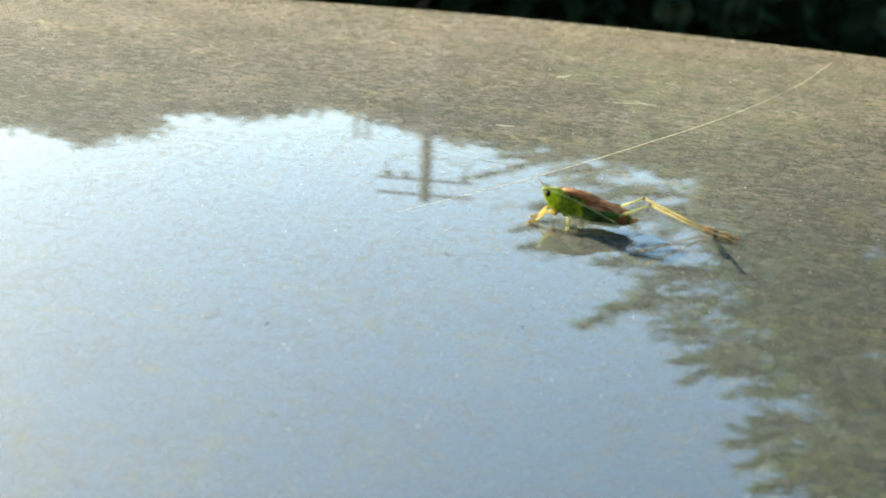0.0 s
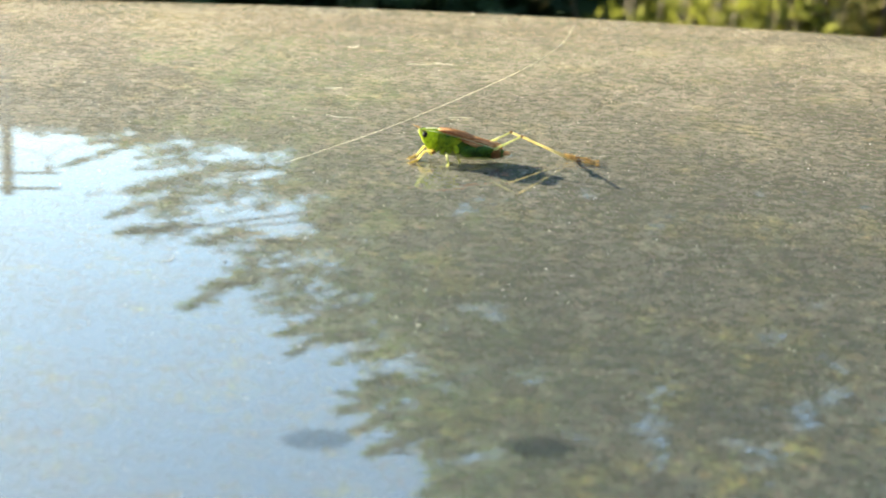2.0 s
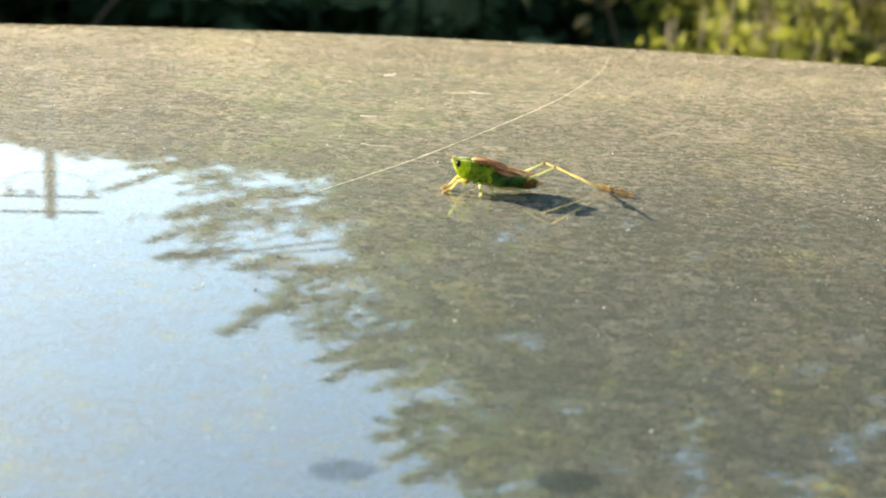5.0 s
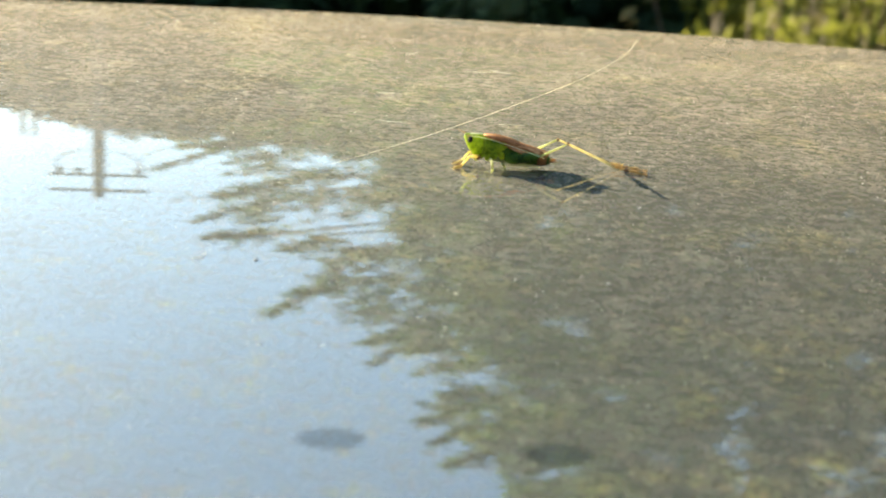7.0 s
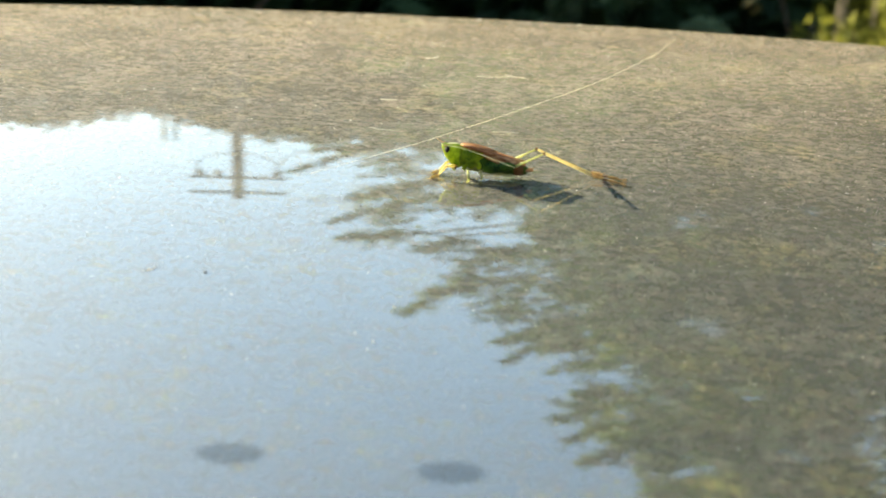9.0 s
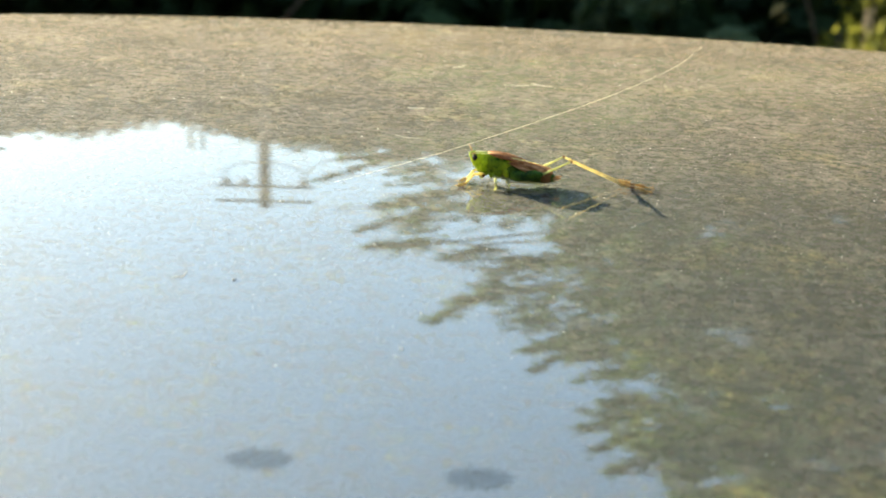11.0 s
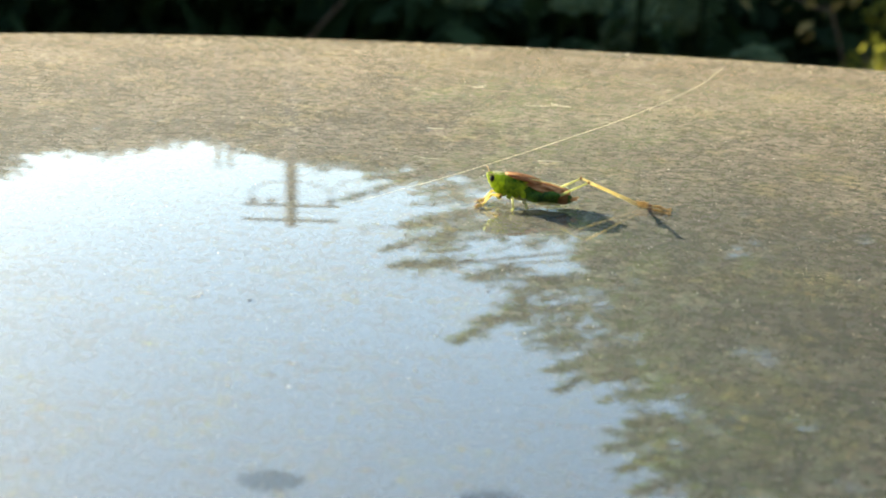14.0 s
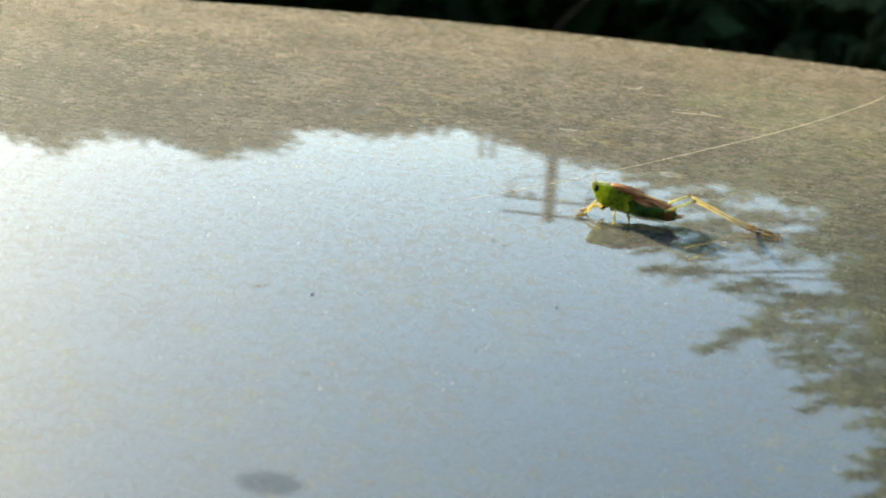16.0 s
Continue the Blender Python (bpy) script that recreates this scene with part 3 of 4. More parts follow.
def build_shrub(az, d, h, rad, seed, leaf=LEAF_LIT):
    r = random.Random(seed)
    b = polar(az, 0, d, GROUND)
    s = empty("shrub", b, "sunlit yellow-green shrub with upright twigs", "shrub", "sunlit shrubs")
    cs = []
    for _ in range(34):
        a, q = r.uniform(0, 6.28), rad * math.sqrt(r.random())
        x, y, z = q * math.cos(a), q * math.sin(a), h * r.uniform(0.6, 1.0)
        line = smooth_line([(x * 0.5, y * 0.5, 0), (x * 0.9, y * 0.9, z * 0.5), (x, y, z)], 5)
        thick = r.choice((0.0025, 0.0035, 0.006))
        bm = bmesh.new()
        tube(bm, line, [thick * (1 - 0.6 * k / (len(line) - 1)) for k in range(len(line))], 5)
        part("twig", bm, STICK, s)
        for _ in range(130):
            f = r.uniform(0.05, 1)
            p = line[int(f * (len(line) - 1))]
            cs.append((p.x + r.gauss(0, 0.03), p.y + r.gauss(0, 0.03), p.z + r.gauss(0, 0.03)))
    link("foliage", leaf_mesh("foliage", cs, 0.038, -0.1, 0.45), leaf, s, smooth=False)
    return s


SHRUBS = [(9.0, 2.8, 0.58, 0.10), (10.2, 2.65, 0.66, 0.13), (11.8, 2.6, 0.70, 0.16), (13.8, 2.8, 0.74, 0.18), (16.3, 3.1, 0.80, 0.22), (19.8, 3.4, 0.84, 0.26), (24, 3.7, 0.86, 0.3), (28.5, 4.0, 0.86, 0.3), (33, 4.3, 0.86, 0.3),
          (11.6, 3.5, 0.78, 0.22), (14.6, 3.8, 0.84, 0.26), (18.2, 4.4, 0.88, 0.3), (23, 4.8, 0.9, 0.32)]
for k, (az, d, h, rad) in enumerate(SHRUBS):
    build_shrub(az, d, h, rad, 50 + k, LEAF_LIT if az < 14 else LEAF_OLIVE)


far_shrub = build_shrub(-6.2, 12.0, 0.84, 0.3, 91, LEAF_OLIVE)   # a larger one far beyond the hedge
far_shrub.scale = (2.4, 2.4, 2.6)


def build_bare_stem(az, d, h, lean, seed):
    """A brown woody stem with a few side shoots, standing among the shrubs."""
    r = random.Random(seed)
    p = empty("bare_stem", polar(az, 0, d, GROUND), "brown woody stem standing among the shrubs", "stem", "woody stems")
    line = smooth_line([(0, 0, 0), (lean * 0.3, 0.01, h * 0.4), (lean * 0.6, -0.01, h * 0.7), (lean, 0, h)], 6)
    bm = bmesh.new()
    tube(bm, line, [0.008 * (1 - 0.5 * k / (len(line) - 1)) for k in range(len(line))], 8)
    part("stalk", bm, BROWN_STEM, p)
    for _ in range(2):
        at = line[r.randrange(6, len(line) - 2)]
        bm = bmesh.new()
        end = at + Vector((r.uniform(-0.12, 0.12), r.uniform(-0.05, 0.05), r.uniform(0.05, 0.14)))
        tube(bm, [at, at.lerp(end, 0.5) + Vector((0, 0, 0.01)), end], [0.004, 0.003, 0.002], 6)
        part("shoot", bm, BROWN_STEM, p)


for k, (az, d, h, lean) in enumerate(((14.2, 3.0, 0.72, 0.02), (15.7, 2.95, 0.70, -0.01), (17.5, 3.0, 0.75, 0.04), (21.0, 3.2, 0.8, -0.02))):
    build_bare_stem(az, d, h, lean, 300 + k)


def build_yellowing_spray():
    """A leaning stalk with yellow and pinkish-brown leaves in front of the hedge's dark end."""
    r = random.Random(77)
    d = 2.9
    foot = polar(9.5, 0, d, GROUND)
    p = empty("yellowing_plant", foot, "leaning stalk with yellow and brown autumn leaves", "plant")
    line = smooth_line([Vector((0, 0, 0)), *[polar(a, e, d, 0.1) - foot for a, e in ((6.6, -11.6), (5.6, -10.5), (4.4, -10.0), (3.6, -9.2), (2.2, -9.5), (1.2, -8.9))]], 4)
    bm = bmesh.new()
    tube(bm, line, [0.0025 * (1 - 0.6 * k / (len(line) - 1)) for k in range(len(line))], 6)
    part("stalk", bm, BROWN_STEM, p)
    for q in range(34):
        at = line[r.randrange(6, len(line))]
        cs = [tuple(at + Vector((r.gauss(0, 0.035), r.gauss(0, 0.03), r.gauss(0, 0.022))))]
        link("leaf", leaf_mesh("leaf", cs, 0.036, 0.2, 0.7), LEAF_WARM if q % 3 else LEAF_OLIVE, p, smooth=False)


build_yellowing_spray()


# ---- the meadow katydid on the bonnet ----
MM = 0.001
KAT_GREEN = grainy("katydid_green", (0.05, 0.13, 0.001), (0.74, 0.82, 0.04), 210, 0.6, 0.7, 0.0005, through=0.5, spec=0.25, span=(0.54, 0.90))
KAT_DARK = grainy("katydid_flank", (0.006, 0.02, 0.001), (0.09, 0.16, 0.005), 420, 0.65, 0.6, 0.0004, through=0.12, spec=0.2)
KAT_THIGH = grainy("katydid_thigh", (0.010, 0.034, 0.001), (0.10, 0.19, 0.006), 330, 0.6, 0.5, 0.0004, through=0.15, spec=0.25, span=(0.6, 0.9))
KAT_LEG = grainy("katydid_leg", (0.38, 0.41, 0.14), (0.70, 0.68, 0.36), 800, 0.5, 0.3, 0.0001, through=0.6, spec=0.3)
KAT_FORE = grainy("katydid_foreleg", (0.60, 0.50, 0.16), (0.86, 0.78, 0.40), 800, 0.5, 0.3, 0.0001, through=0.6, spec=0.3)
KAT_SHIN = grainy("katydid_shin", (0.66, 0.55, 0.26), (0.88, 0.80, 0.50), 900, 0.5, 0.3, 0.0001, through=0.6, spec=0.3)
KAT_FOOT = grainy("katydid_foot", (0.34, 0.20, 0.05), (0.82, 0.60, 0.25), 1500, 0.7, 0.4, 0.0002, through=0.45, spec=0.2)
KAT_TAIL = grainy("katydid_tail", (0.48, 0.24, 0.08), (0.74, 0.46, 0.22), 900, 0.6, 0.2, 0.0001, through=0.5, spec=0.2)
KAT_RIM = grainy("katydid_rim", (0.75, 0.72, 0.38), (0.88, 0.86, 0.60), 900, 0.5, 0.0, through=0.6)
KAT_THREAD = grainy("katydid_thread", (0.06, 0.05, 0.03), (0.12, 0.10, 0.06), 900, 0.6, 0.0)
KAT_PALE = grainy("katydid_antenna", (0.52, 0.34, 0.17), (0.74, 0.54, 0.32), 900, 0.5, 0.0, through=0.6)


def wing_material():
    """Brown membrane with long darker veins and paler ribs."""
    m, nodes, links, b = material("katydid_wing")
    tc = nodes.new("ShaderNodeTexCoord")
    mp = nodes.new("ShaderNodeMapping")
    mp.inputs["Scale"].default_value = (160.0, 2100.0, 1500.0)
    links.new(tc.outputs["Object"], mp.inputs["Vector"])
    vein = add(nodes, "TexNoise", Scale=1.0, Detail=4.0, Roughness=0.6)
    links.new(mp.outputs["Vector"], vein.inputs["Vector"])
    col = ramp(nodes, links, vein.outputs["Fac"], [(0.35, (0.13, 0.04, 0.010)), (0.50, (0.50, 0.20, 0.07)), (0.66, (0.88, 0.52, 0.26))])
    links.new(col, b.inputs["Base Color"])
    b.inputs["Roughness"].default_value = 0.55
    b.inputs["Specular IOR Level"].default_value = 0.15
    bp = add(nodes, "Bump", Strength=0.6, Distance=0.0002)
    links.new(vein.outputs["Fac"], bp.inputs["Height"])
    links.new(bp.outputs["Normal"], b.inputs["Normal"])
    tr = nodes.new("ShaderNodeBsdfTranslucent")
    links.new(col, tr.inputs["Color"])
    mx = nodes.new("ShaderNodeMixShader")
    mx.inputs["Fac"].default_value = 0.45
    links.new(b.outputs[0], mx.inputs[1])
    links.new(tr.outputs[0], mx.inputs[2])
    links.new(mx.outputs[0], nodes["Material Output"].inputs["Surface"])
    return m


KAT_WING = wing_material()
HAIR = grainy("pale_hair", (0.72, 0.67, 0.57), (0.86, 0.81, 0.70), 300, 0.5, 0.0, through=0.6)
KAT_EYE = grainy("katydid_eye", (0.008, 0.004, 0.003), (0.02, 0.010, 0.008), 900, 0.55, 0.0, spec=0.2)
KAT_KNEE = grainy("katydid_knee", (0.10, 0.045, 0.015), (0.22, 0.10, 0.035), 900, 0.7, 0.0, spec=0.1)
AXIS = 1.7                              # the body lies along x, its head towards -x


def mm(points):
    return [Vector(p) * MM for p in points]


def build_katydid():
    k = empty("katydid", (0, 0, 0), "small green katydid with brown wings resting on the bonnet", "insect")

    def rings(rows):
        bm = bmesh.new()
        loft(bm, [(x * MM, (AXIS + y) * MM, z * MM, w * MM, h * MM) for x, y, z, w, h in rows], 24)
        return bm
    head = part("head", rings([(0.25, 0, 5.75, 0.25, 0.22), (0.6, 0, 5.45, 0.75, 0.75), (1.2, 0, 4.9, 1.1, 1.4), (2.0, 0, 4.35, 1.35, 1.95),
                               (3.0, 0, 4.0, 1.5, 2.35), (3.9, 0, 3.95, 1.5, 2.4), (4.6, 0, 4.0, 1.4, 2.15)]), KAT_GREEN, k, "bright green slanting head")
    for s in (-1, 1):
        bm = bmesh.new()
        bmesh.ops.create_uvsphere(bm, u_segments=16, v_segments=12, radius=0.62 * MM,
                                  matrix=Matrix.Translation(Vector((1.55, AXIS + s * 0.98, 5.25)) * MM) @ Matrix.Diagonal((0.85, 0.75, 1.05, 1)))
        part("eye", bm, KAT_EYE, head, "glossy dark eye")
    bm = bmesh.new()
    tube(bm, mm([(2.6, AXIS - 0.6, 2.0), (2.9, AXIS - 0.5, 1.4), (3.2, AXIS - 0.3, 1.0)]), [0.42 * MM, 0.38 * MM, 0.15 * MM], 10)
    tube(bm, mm([(2.6, AXIS + 0.6, 2.0), (2.9, AXIS + 0.5, 1.4), (3.2, AXIS + 0.3, 1.0)]), [0.42 * MM, 0.38 * MM, 0.15 * MM], 10)
    part("mouthparts", bm, KAT_LEG, head, "yellow mouthparts")
    part("pronotum", rings([(3.9, 0, 4.15, 1.3, 2.0), (4.4, 0, 4.1, 1.68, 2.35), (5.6, 0, 3.95, 1.8, 2.4), (6.6, 0, 3.95, 1.83, 2.25), (7.4, 0, 4.2, 1.76, 1.85), (8.2, 0, 4.5, 1.6, 1.4), (8.8, 0, 4.7, 1.3, 1.0)]),
         KAT_GREEN, k, "mottled green saddle behind the head")
    part("saddle_stripe", rings([(3.9, 0, 6.28, 0.4, 0.14), (4.8, 0, 6.1, 1.2, 0.36), (6.2, 0, 5.9, 1.6, 0.5), (8.0, 0, 5.6, 1.78, 0.52), (9.6, 0, 5.25, 1.75, 0.46), (11.2, 0, 4.85, 1.3, 0.3)]), KAT_WING, k, "brown stripe along the saddle")
    part("brow", rings([(0.3, 0, 5.98, 0.2, 0.06), (0.9, 0, 6.10, 0.3, 0.10), (2.0, 0, 6.26, 0.36, 0.10), (3.2, 0, 6.34, 0.36, 0.09), (4.3, 0, 6.36, 0.3, 0.08)]), KAT_RIM, head, "pale crown of the head")
    for s in (-1, 1):
        # folds of the saddle and the plates above the leg roots
        for x, z, a, w, h in ((4.35, 3.6, 12, 0.34, 1.75), (6.2, 2.75, -14, 0.85, 1.0), (7.75, 2.75, -18, 0.62, 0.95), (5.1, 2.2, 10, 0.6, 0.75)):
            bm = bmesh.new()
            bmesh.ops.create_uvsphere(bm, u_segments=14, v_segments=10, radius=MM,
                                      matrix=Matrix.Translation(Vector((x, AXIS + s * 1.38, z)) * MM) @ Matrix.Rotation(radians(a), 4, "Y") @ Matrix.Diagonal((w, 0.55, h, 1)))
            part("flank_plate", bm, KAT_GREEN, k)
    part("abdomen", rings([(7.6, 0, 3.2, 1.5, 1.8), (8.6, 0, 3.1, 1.7, 1.95), (9.6, 0, 2.95, 1.65, 1.8), (10.0, 0, 2.9, 1.75, 1.85), (11.0, 0, 2.8, 1.68, 1.7), (11.4, 0, 2.75, 1.74, 1.72),
                           (12.5, 0, 2.6, 1.58, 1.55), (12.9, 0, 2.56, 1.62, 1.58), (14.0, 0, 2.4, 1.42, 1.38), (14.4, 0, 2.36, 1.46, 1.4), (15.6, 0, 2.2, 1.2, 1.2), (16.6, 0, 2.1, 0.9, 0.95), (17.3, 0, 2.05, 0.4, 0.5)]),
         KAT_DARK, k, "dark green ringed abdomen")
    part("abdomen_end", rings([(14.2, 0, 2.38, 1.3, 1.3), (15.0, 0, 2.32, 1.5, 1.42), (15.8, 0, 2.2, 1.30, 1.26), (16.4, 0, 2.12, 1.02, 1.02), (17.0, 0, 2.05, 0.5, 0.55)]), KAT_KNEE, k, "dark brown end of the abdomen")
    part("belly", rings([(4.6, 0, 1.9, 0.9, 0.5), (7, 0, 1.65, 1.2, 0.5), (10, 0, 1.3, 1.2, 0.4), (13, 0, 1.15, 1.0, 0.35), (15.4, 0, 1.15, 0.7, 0.25)]), KAT_LEG, k, "pale yellow-green belly")
    for q in range(15):                  # pale beads along the lower seam, modelling the rim light on it
        bm = bmesh.new()
        bmesh.ops.create_uvsphere(bm, u_segments=8, v_segments=6, radius=0.21 * MM, matrix=Matrix.Translation(Vector((8.0 + q * 0.5, AXIS - 1.35, 0.98)) * MM) @ Matrix.Diagonal((1.3, 1, 0.8, 1)))
        part("rim_light_bead", bm, KAT_RIM, k)
    bm = bmesh.new()
    bmesh.ops.create_uvsphere(bm, u_segments=10, v_segments=8, radius=0.42 * MM, matrix=Matrix.Translation(Vector((3.35, AXIS - 1.1, 1.85)) * MM))
    part("jaw", bm, KAT_KNEE, head, "dark jaw")
    for s in (-1, 1):
        bm = bmesh.new()
        tube(bm, mm([(16.8, AXIS + 0.35 * s, 2.1), (17.5, AXIS + 0.55 * s, 2.1), (18.5, AXIS + 0.75 * s, 2.35)]), [0.32 * MM, 0.26 * MM, 0.07 * MM], 8)
        part("tail_tip", bm, KAT_TAIL, k, "orange tail tip")
        # folded wing: a thin roof-like blade on the back
        bm = bmesh.new()
        rows = []
        for i in range(13):
            f = i / 12
            x = 5.0 + 11.8 * f
            ztop = 6.55 - 2.65 * f - 0.12 * max(0.0, 0.2 - f) / 0.2
            wide = 2.15 * math.sin(math.pi * min(1, 0.10 + f * 0.80)) ** 0.7 * (1 if f < 0.85 else (1 - f) / 0.15 * 0.8 + 0.2)
            wide *= min(1.0, 0.55 + 0.8 * f)
            drop = 0.55 + 1.0 * min(1.0, f / 0.55)
            rows.append([(x, AXIS + s * (0.1 + wide * q), ztop - drop * q ** 1.8 + 0.05 * math.sin(q * 14)) for q in (0, 0.2, 0.4, 0.6, 0.8, 1.0)])
        up = [[bm.verts.new(Vector(p) * MM) for p in row] for row in rows]
        dn = [[bm.verts.new((Vector(p) - Vector((0, 0, 0.10))) * MM) for p in row] for row in rows]
        for g in (up, dn):
            for a, b in zip(g, g[1:]):
                for q in range(5):
                    bm.faces.new((a[q], a[q + 1], b[q + 1], b[q]))
        for q in (0, 5):
            for a, b, c, d in zip(up, up[1:], dn, dn[1:]):
                bm.faces.new((a[q], b[q], d[q], c[q]))
        for row_u, row_d in ((up[0], dn[0]), (up[-1], dn[-1])):
            for q in range(5):
                bm.faces.new((row_u[q], row_u[q + 1], row_d[q + 1], row_d[q]))
        bmesh.ops.recalc_face_normals(bm, faces=bm.faces)
        part("wing", bm, KAT_WING, k, "folded brown wing")

    def limb(name, pts, radii, mat, parent, label=""):
        bm = bmesh.new()
        tube(bm, mm(pts), [r * MM for r in radii], 10)
        return part(name, bm, mat, parent, label)

    def bristle(leg, j, c, count):
        bm = bmesh.new()
        rb = random.Random(5)
        for _ in range(count):
            p0 = j.lerp(c, rb.choice((rb.uniform(0.0, 0.3), rb.uniform(0.45, 0.95))))
            way = Vector((rb.gauss(0.2, 0.7), rb.gauss(0, 1), rb.gauss(0.4, 0.8))).normalized()
            tip = p0 + way * rb.uniform(0.5, 0.9)
            tip.z = max(tip.z, 0.12)
            tube(bm, mm([p0, tip]), [0.07 * MM, 0.03 * MM], 4)
        part("bristles", bm, KAT_FOOT, leg, "short orange bristles on the foot")
    # front and middle legs
    for body, knee, ankle, toe in (((3.6, 0.9, 2.0), (1.7, -0.6, 2.3), (0.1, -1.9, 0.5), (-1.2, -2.6, 0.16)),
                                   ((3.6, 2.6, 2.0), (1.5, 2.2, 2.4), (-0.1, 1.3, 0.5), (-1.3, 0.6, 0.16))):
        leg = limb("foreleg", [body, knee], [0.36, 0.25], KAT_FORE, k, "yellow foreleg")
        limb("tibia", [knee, ankle], [0.25, 0.18], KAT_FORE, leg)
        limb("tarsus", [ankle, (Vector(ankle) + Vector(toe)) / 2 + Vector((0, 0, 0.15)), toe], [0.20, 0.28, 0.12], KAT_FORE, leg, "yellow-orange foot")
        bristle(leg, Vector(ankle), Vector(toe), 40)
    for body, knee, ankle, toe in (((5.6, 0.6, 1.7), (5.9, -1.6, 2.2), (6.3, -2.6, 0.5), (6.0, -3.4, 0.14)),
                                   ((6.4, 1.6, 1.5), (7.9, 0.9, 1.6), (8.5, 0.2, 0.5), (8.7, -0.7, 0.14))):
        leg = limb("middle_leg", [body, knee], [0.36, 0.26], KAT_LEG, k, "pale yellow-green middle leg")
        limb("tibia", [knee, ankle], [0.26, 0.2], KAT_LEG, leg)
        limb("tarsus", [ankle, toe], [0.28, 0.12], KAT_LEG, leg)
    # long hind legs trailing behind
    for hip, mid, knee, joint, claw in (((8.6, AXIS + 1.7, 2.4), (14.4, AXIS + 4.4, 2.9), (18.5, 5.6, 5.4), (29.6, 7.3, 0.9), (36.6, 6.0, 0.2)),
                                        ((8.6, AXIS - 1.3, 2.2), (15.0, AXIS - 1.75, 3.2), (20.3, 0.6, 6.0), (29.9, 5.3, 0.9), (36.4, 3.4, 0.2))):
        h, u, n = Vector(hip), Vector(mid), Vector(knee)
        leg = limb("hind_leg", [h, h.lerp(u, 0.2), h.lerp(u, 0.5), h.lerp(u, 0.8), u], [0.75, 1.25, 1.15, 0.8, 0.34], KAT_THIGH, k, "long hind leg with a dark green thigh")
        limb("thigh_end", [u, u.lerp(n, 0.5), u.lerp(n, 0.9), n], [0.28, 0.19, 0.15, 0.2], KAT_LEG, leg, "pale yellow-green end of the thigh")
        bm = bmesh.new()
        bmesh.ops.create_uvsphere(bm, u_segments=12, v_segments=8, radius=0.3 * MM, matrix=Matrix.Translation(n * MM))
        part("knee", bm, KAT_KNEE, leg, "dark brown knee")
        j = Vector(joint)
        limb("tibia", [n, n.lerp(j, 0.12), n.lerp(j, 0.6), j], [0.19, 0.22, 0.165, 0.18], KAT_SHIN, leg, "thin straw-coloured shin")
        c = Vector(claw)
        limb("tarsus", [j, j.lerp(c, 0.14) + Vector((0, 0, 0.1)), j.lerp(c, 0.28), j.lerp(c, 0.42), j.lerp(c, 0.58) + Vector((0, 0, 0.1)), j.lerp(c, 0.72), j.lerp(c, 0.82), c],
             [0.18, 0.32, 0.18, 0.10, 0.29, 0.22, 0.10, 0.05], KAT_FOOT, leg, "orange-brown foot with a dark claw")
        bm = bmesh.new()
        bmesh.ops.create_uvsphere(bm, u_segments=10, v_segments=8, radius=0.3 * MM, matrix=Matrix.Translation(j.lerp(c, 0.38) * MM) @ Matrix.Diagonal((2.2, 0.8, 0.8, 1)))
        part("foot_pad", bm, KAT_KNEE, leg)
        bristle(leg, j, c, 64)
    # antennae, each turning about its root
    ants = []
    for s in (-1, 1):
        bm = bmesh.new()
        long = 0.51 if s < 0 else 0.86      # the near one is the shorter
        line = smooth_line(mm([(x * long, y, z * long) for x, y, z in ((0, 0, 0), (3, 0.1, 0.6), (8, 0.2, 0.9), (15, 0.2, 0.8), (23, 0.1, 0.4), (31, 0, -0.2))]), 8)
        tube(bm, line, [MM * (0.095 if s < 0 else 0.034) * (1 - 0.4 * q / (len(line) - 1)) for q in range(len(line))], 6)
        a = part("antenna", bm, KAT_RIM if s < 0 else KAT_THREAD, k, "long pale thread-like antenna" if s < 0 else "long thin dark antenna")
        bm = bmesh.new()
        tube(bm, line[:7], [MM * (0.15 - 0.014 * q) for q in range(7)], 8)
        part("antenna_base", bm, KAT_PALE, a, "orange base of the antenna")
        a.location = Vector((0.8, AXIS + 0.8 * s, 5.95)) * MM
        ants.append(a)
    return k, ants


katydid, antennae = build_katydid()


# ---- hair, marks and dust on the bonnet ----
def on_bonnet(x, y, lift=0.0):
    return Vector((x, y, height(x, y) + lift))


def build_hair():
    bm = bmesh.new()
    line = smooth_line([on_bonnet(x, y, 0.00004) for x, y in [(0.0488, 0.1905), (0.0470, 0.1790), (0.0406, 0.1421), (0.0267, 0.0957), (0.0102, 0.0567), (-0.0059, 0.0243), (-0.0188, 0.0027), (-0.0247, -0.0065)]], 10)
    n = len(line)
    tube(bm, line, [0.000066 * (1 - 0.75 * q / n) for q in range(n)], 6)
    ob = part("hair", bm, HAIR, None, "long pale hair lying on the dusty bonnet")
    tagged(ob, category="hair")


build_hair()


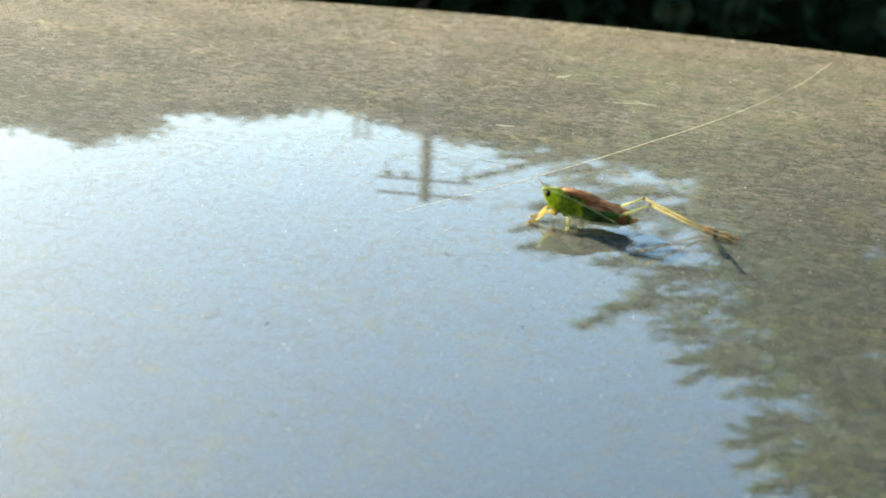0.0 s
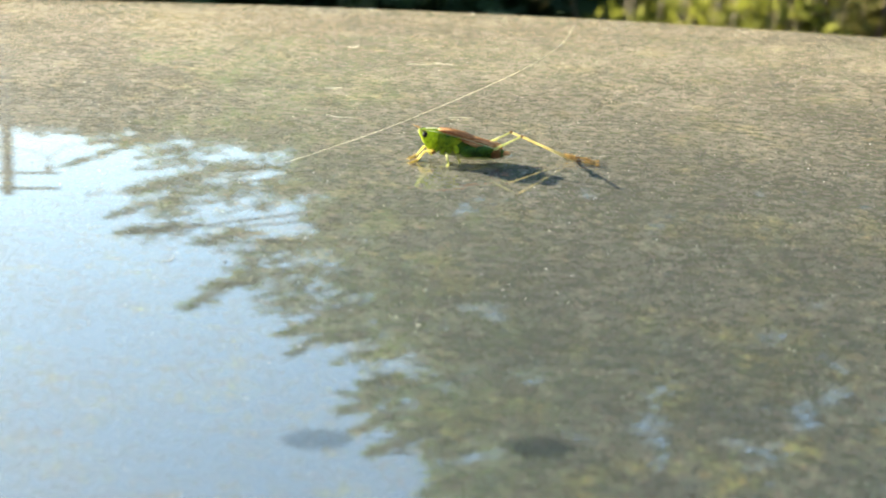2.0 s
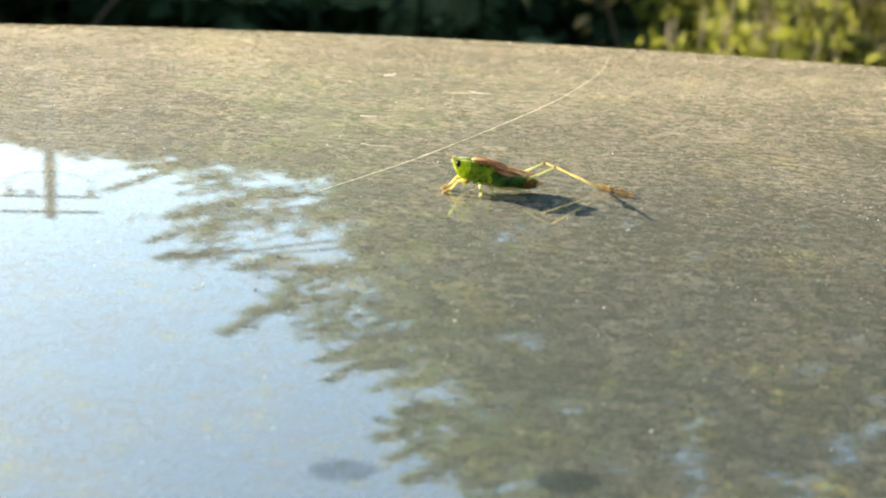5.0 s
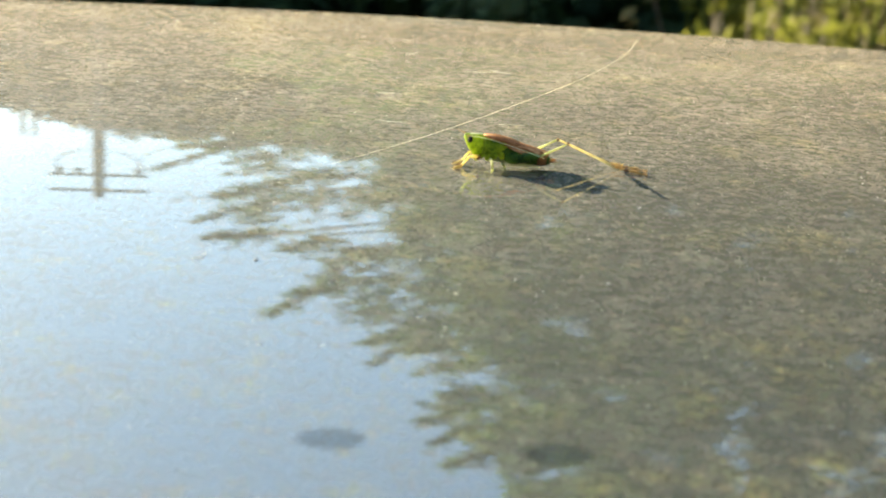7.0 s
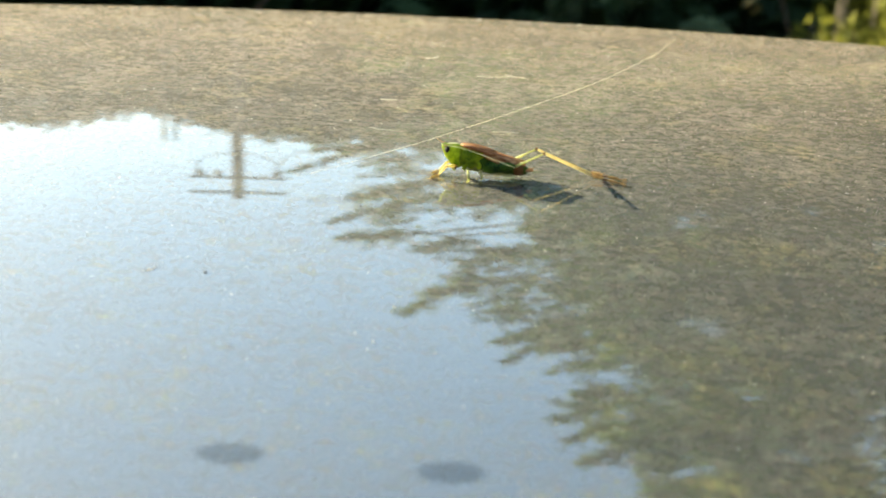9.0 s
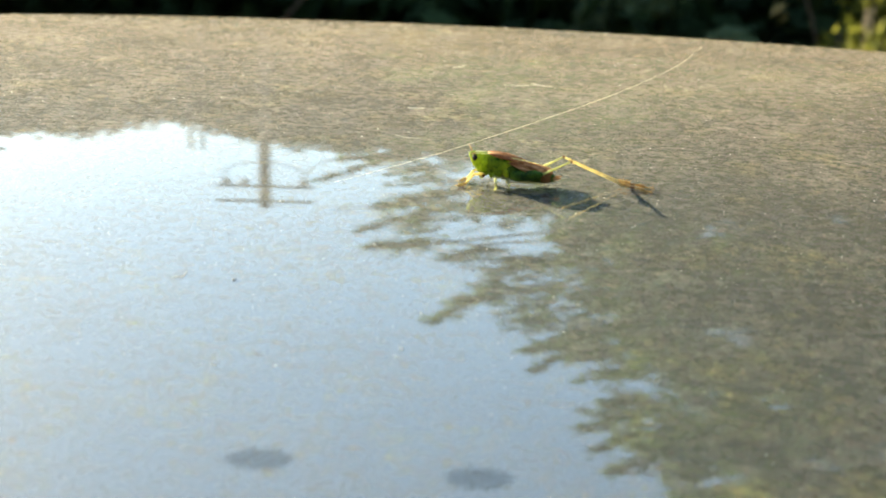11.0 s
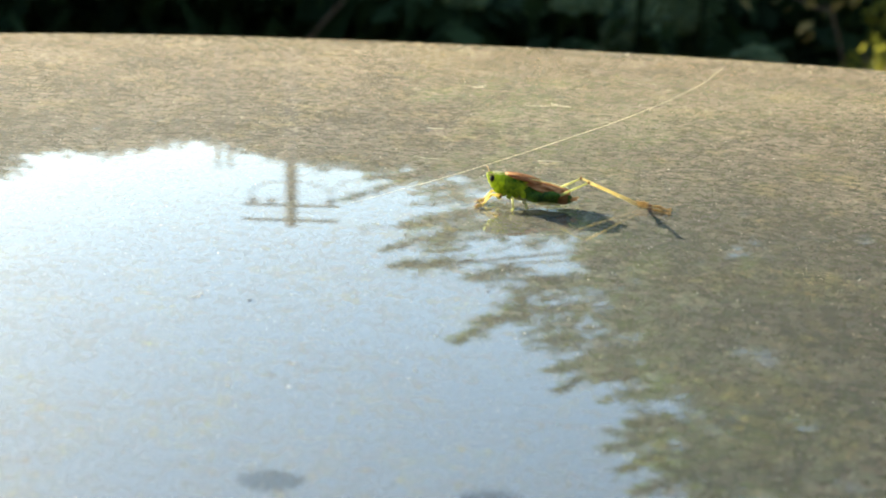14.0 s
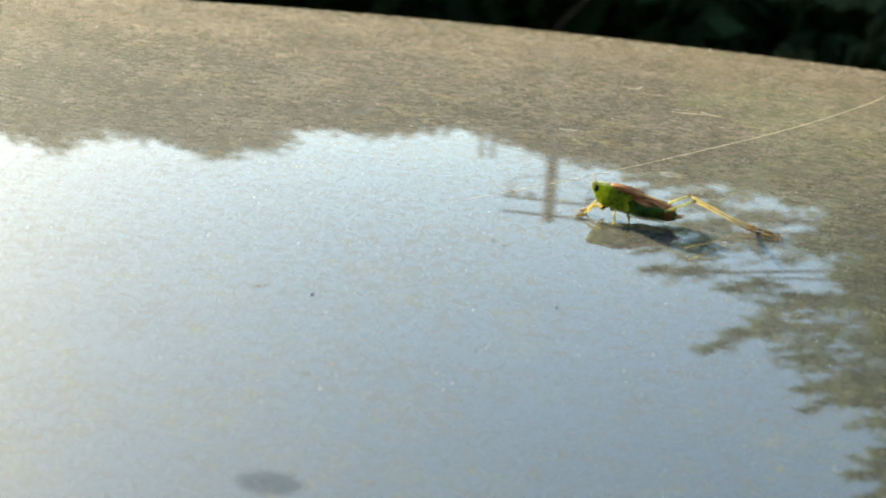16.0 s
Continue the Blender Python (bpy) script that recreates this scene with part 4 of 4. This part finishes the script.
def dull_mark():
    m, nodes, links, b = material("dried_drop")
    tc = nodes.new("ShaderNodeTexCoord")
    ln = nodes.new("ShaderNodeVectorMath"); ln.operation = "LENGTH"
    links.new(tc.outputs["Object"], ln.inputs[0])
    nz = add(nodes, "TexNoise", Scale=900.0, Detail=3.0)
    links.new(tc.outputs["Object"], nz.inputs["Vector"])
    ad = add(nodes, "Math"); ad.operation = "MULTIPLY_ADD"
    links.new(nz.outputs["Fac"], ad.inputs[0]); ad.inputs[1].default_value = 0.0008
    links.new(ln.outputs["Value"], ad.inputs[2])
    mr = add(nodes, "MapRange"); mr.inputs["From Min"].default_value = 0.0036; mr.inputs["From Max"].default_value = 0.0050
    mr.inputs["To Min"].default_value = 0.30; mr.inputs["To Max"].default_value = 0.0
    links.new(ad.outputs[0], mr.inputs["Value"])
    links.new(mr.outputs["Result"], b.inputs["Alpha"])
    b.inputs["Base Color"].default_value = (0.022, 0.028, 0.030, 1)     # paint that the drop has washed clean of dust
    b.inputs["Roughness"].default_value = 0.55
    b.inputs["Coat Weight"].default_value = 1.0
    b.inputs["Coat IOR"].default_value = 2.1
    b.inputs["Coat Roughness"].default_value = 0.02
    return m


MARK = dull_mark()
for x, y in [(-0.0122, -0.118), (0.0164, -0.1167)]:
    bm = bmesh.new()
    bmesh.ops.create_circle(bm, cap_ends=True, segments=40, radius=0.0048)
    res = bmesh.ops.extrude_face_region(bm, geom=bm.faces[:])
    bmesh.ops.translate(bm, verts=[g for g in res["geom"] if isinstance(g, bmesh.types.BMVert)], vec=(0, 0, 0.00006))
    bmesh.ops.recalc_face_normals(bm, faces=bm.faces)
    ob = part("dried_drop", bm, MARK, None, "dull round dried water drop on the bonnet", False)
    n = Vector((CXX * x + CXY * y, CXY * x + CYY * y, 1)).normalized()
    ob.matrix_world = Matrix.Translation(on_bonnet(x, y, 0.00002)) @ n.to_track_quat("Z", "Y").to_matrix().to_4x4() @ Matrix.Diagonal((1.06, 0.66, 1, 1))
    tagged(ob, category="water mark", group="dried drops")

DUST = grainy("pale_dust", (0.25, 0.23, 0.18), (0.62, 0.58, 0.48), 500, 0.6, 0, island=0.6)
PALE_GRIT = grainy("pale_grit", (0.55, 0.53, 0.47), (0.85, 0.83, 0.77), 500, 0.5, 0)
DARK_GRIT = grainy("dark_grit", (0.03, 0.024, 0.02), (0.10, 0.075, 0.055), 500, 0.7, 0)


def grains(name, n, lo, hi, mat, label, power=3.0):
    xs, ys = rng.uniform(-0.3, 0.3, n), rng.uniform(-0.2, 0.215, n)
    keep = np.array([y < nose(x) - 0.012 for x, y in zip(xs, ys)])
    xs, ys = xs[keep], ys[keep]
    verts, faces = [], []
    for x, y in zip(xs, ys):
        s = lo + (hi - lo) * rng.random() ** power
        a = rng.uniform(0, 6.28)
        l = s * rng.uniform(1.0, 2.4)
        z = height(x, y)
        ca, sa = math.cos(a), math.sin(a)
        k = len(verts)
        for dx, dy, dz in ((l, 0, 0), (0, s, 0), (-l, 0, 0), (0, -s, 0), (0, 0, s * 0.9)):
            verts.append((x + dx * ca - dy * sa, y + dx * sa + dy * ca, z + dz - 0.00001))
        faces += [(k, k + 1, k + 4), (k + 1, k + 2, k + 4), (k + 2, k + 3, k + 4), (k + 3, k, k + 4)]
    ob = link(name, mesh_of(name, verts, faces), mat, None, label, False)
    return tagged(ob, kind="stuff", category="dust")


grains("dust", 52000, 0.00003, 0.00012, DUST, "pale dust grains scattered over the bonnet", 4.0)
grains("pale_grit", 1500, 0.00006, 0.00015, PALE_GRIT, "pale bright grit scattered over the bonnet", 2.0)
grains("grit", 90, 0.00008, 0.00022, DARK_GRIT, "dark grit scattered over the bonnet")

LINT = grainy("pale_lint", (0.60, 0.57, 0.50), (0.82, 0.79, 0.72), 400, 0.6, 0, through=0.5)


def build_fibre(a, b, bow, thick, label="short pale lint fibre lying on the bonnet"):
    """A bent strand of lint between two places on the paint."""
    mid = ((a[0] + b[0]) / 2 + (b[1] - a[1]) * bow, (a[1] + b[1]) / 2 - (b[0] - a[0]) * bow)
    line = smooth_line([on_bonnet(*p, thick * 0.8) for p in (a, mid, b)], 7)
    foot = line[0].copy()
    bm = bmesh.new()
    n = len(line)
    tube(bm, [p - foot for p in line], [thick * (0.45 + 0.55 * math.sin(math.pi * (k + 0.5) / n)) for k in range(n)], 6)
    ob = part("lint_fibre", bm, LINT, None, label)
    ob.location = foot
    tagged(ob, category="lint", group="lint on the bonnet")


for a, b, bow, thick in (((-0.0178, 0.1180), (-0.0149, 0.1225), 0.15, 0.00010), ((0.0045, 0.1005), (0.0098, 0.0978), 0.12, 0.00007), ((-0.0208, 0.0600), (-0.0170, 0.0607), 0.1, 0.00012),
                         ((0.0072, 0.0363), (0.0127, 0.0372), -0.08, 0.00008), ((-0.0020, 0.0960), (0.0060, 0.0985), 0.1, 0.00005), ((-0.0192, 0.0329), (-0.0134, 0.0316), 0.14, 0.00005),
                         ((-0.0400, -0.0632), (-0.0386, -0.0604), 0.25, 0.00007)):
    build_fibre(a, b, bow, thick)


def build_speck(x, y, size, mat, name, label):
    """A small uneven crumb resting on the paint."""
    r = random.Random(int((x + 1) * 1e5))
    bm = bmesh.new()
    bmesh.ops.create_icosphere(bm, subdivisions=2, radius=size)
    for v in bm.verts:
        v.co *= r.uniform(0.75, 1.2)
        v.co.z *= 0.6
        v.co.x *= 1.25
    ob = part(name, bm, mat, None, label)
    ob.location = on_bonnet(x, y, size * 0.4)
    tagged(ob, category="speck", group=name + "s on the bonnet")


for x, y, size in ((-0.0302, -0.0615, 0.00024), (0.0072, -0.0475, 0.00019), (-0.0114, -0.0227, 0.00020), (-0.0088, -0.0246, 0.00015), (-0.0109, -0.0236, 0.00012), (-0.0367, -0.0407, 0.00013)):
    build_speck(x, y, size, DARK_GRIT, "dark_crumb", "tiny dark crumb of dirt on the bonnet")
for x, y, size in ((0.0017, -0.0680, 0.00020), (0.0007, -0.0816, 0.00018), (0.0189, 0.2200, 0.00032), (-0.0137, 0.2240, 0.00030), (0.0215, -0.0560, 0.00014), (-0.0250, -0.0930, 0.00016)):
    build_speck(x, y, size, LINT, "white_crumb", "tiny white crumb on the bonnet")


# ---- what moves: the antennae ----
def motions():
    near, far = antennae
    a, b = near.location.copy(), far.location.copy()

    def at(p, rx, ry, rz):
        return Matrix.Translation(p) @ pose(0, 0, 0, rx, ry, rz)
    walk(near, [(0.0, at(a, 0, 13, -13)), (1.5, at(a, 0, 10, -12)), (2.2, at(a, 0, 8, -6)), (3.0, at(a, 0, 4, -2)), (4.2, at(a, 0, 5, -3)), (6.3, at(a, 0, 8, -14)), (8.0, at(a, 0, 8, -14)), (8.6, at(a, 0, 7, -17)),
                (9.0, at(a, 0, 5, -24)), (9.8, at(a, 0, 6, -16)), (10.6, at(a, 0, 4, -7)), (11.3, at(a, 0, 4, -3)), (13.5, at(a, 0, 4, -2)), (16.0, at(a, 0, 4, -2))])
    walk(far, [(0.0, at(b, 0, -20, 163)), (1.0, at(b, 0, -20, 163)), (1.6, at(b, 0, -14, 170)), (2.2, at(b, 0, -8, 176)), (4.2, at(b, 0, -8, 177)), (8.6, at(b, 0, -8, 174)), (9.4, at(b, 0, -14, 156)),
               (11.3, at(b, 0, -24, 122)), (14.3, at(b, 0, -24, 120)), (16.0, at(b, 0, -22, 118))])


motions()
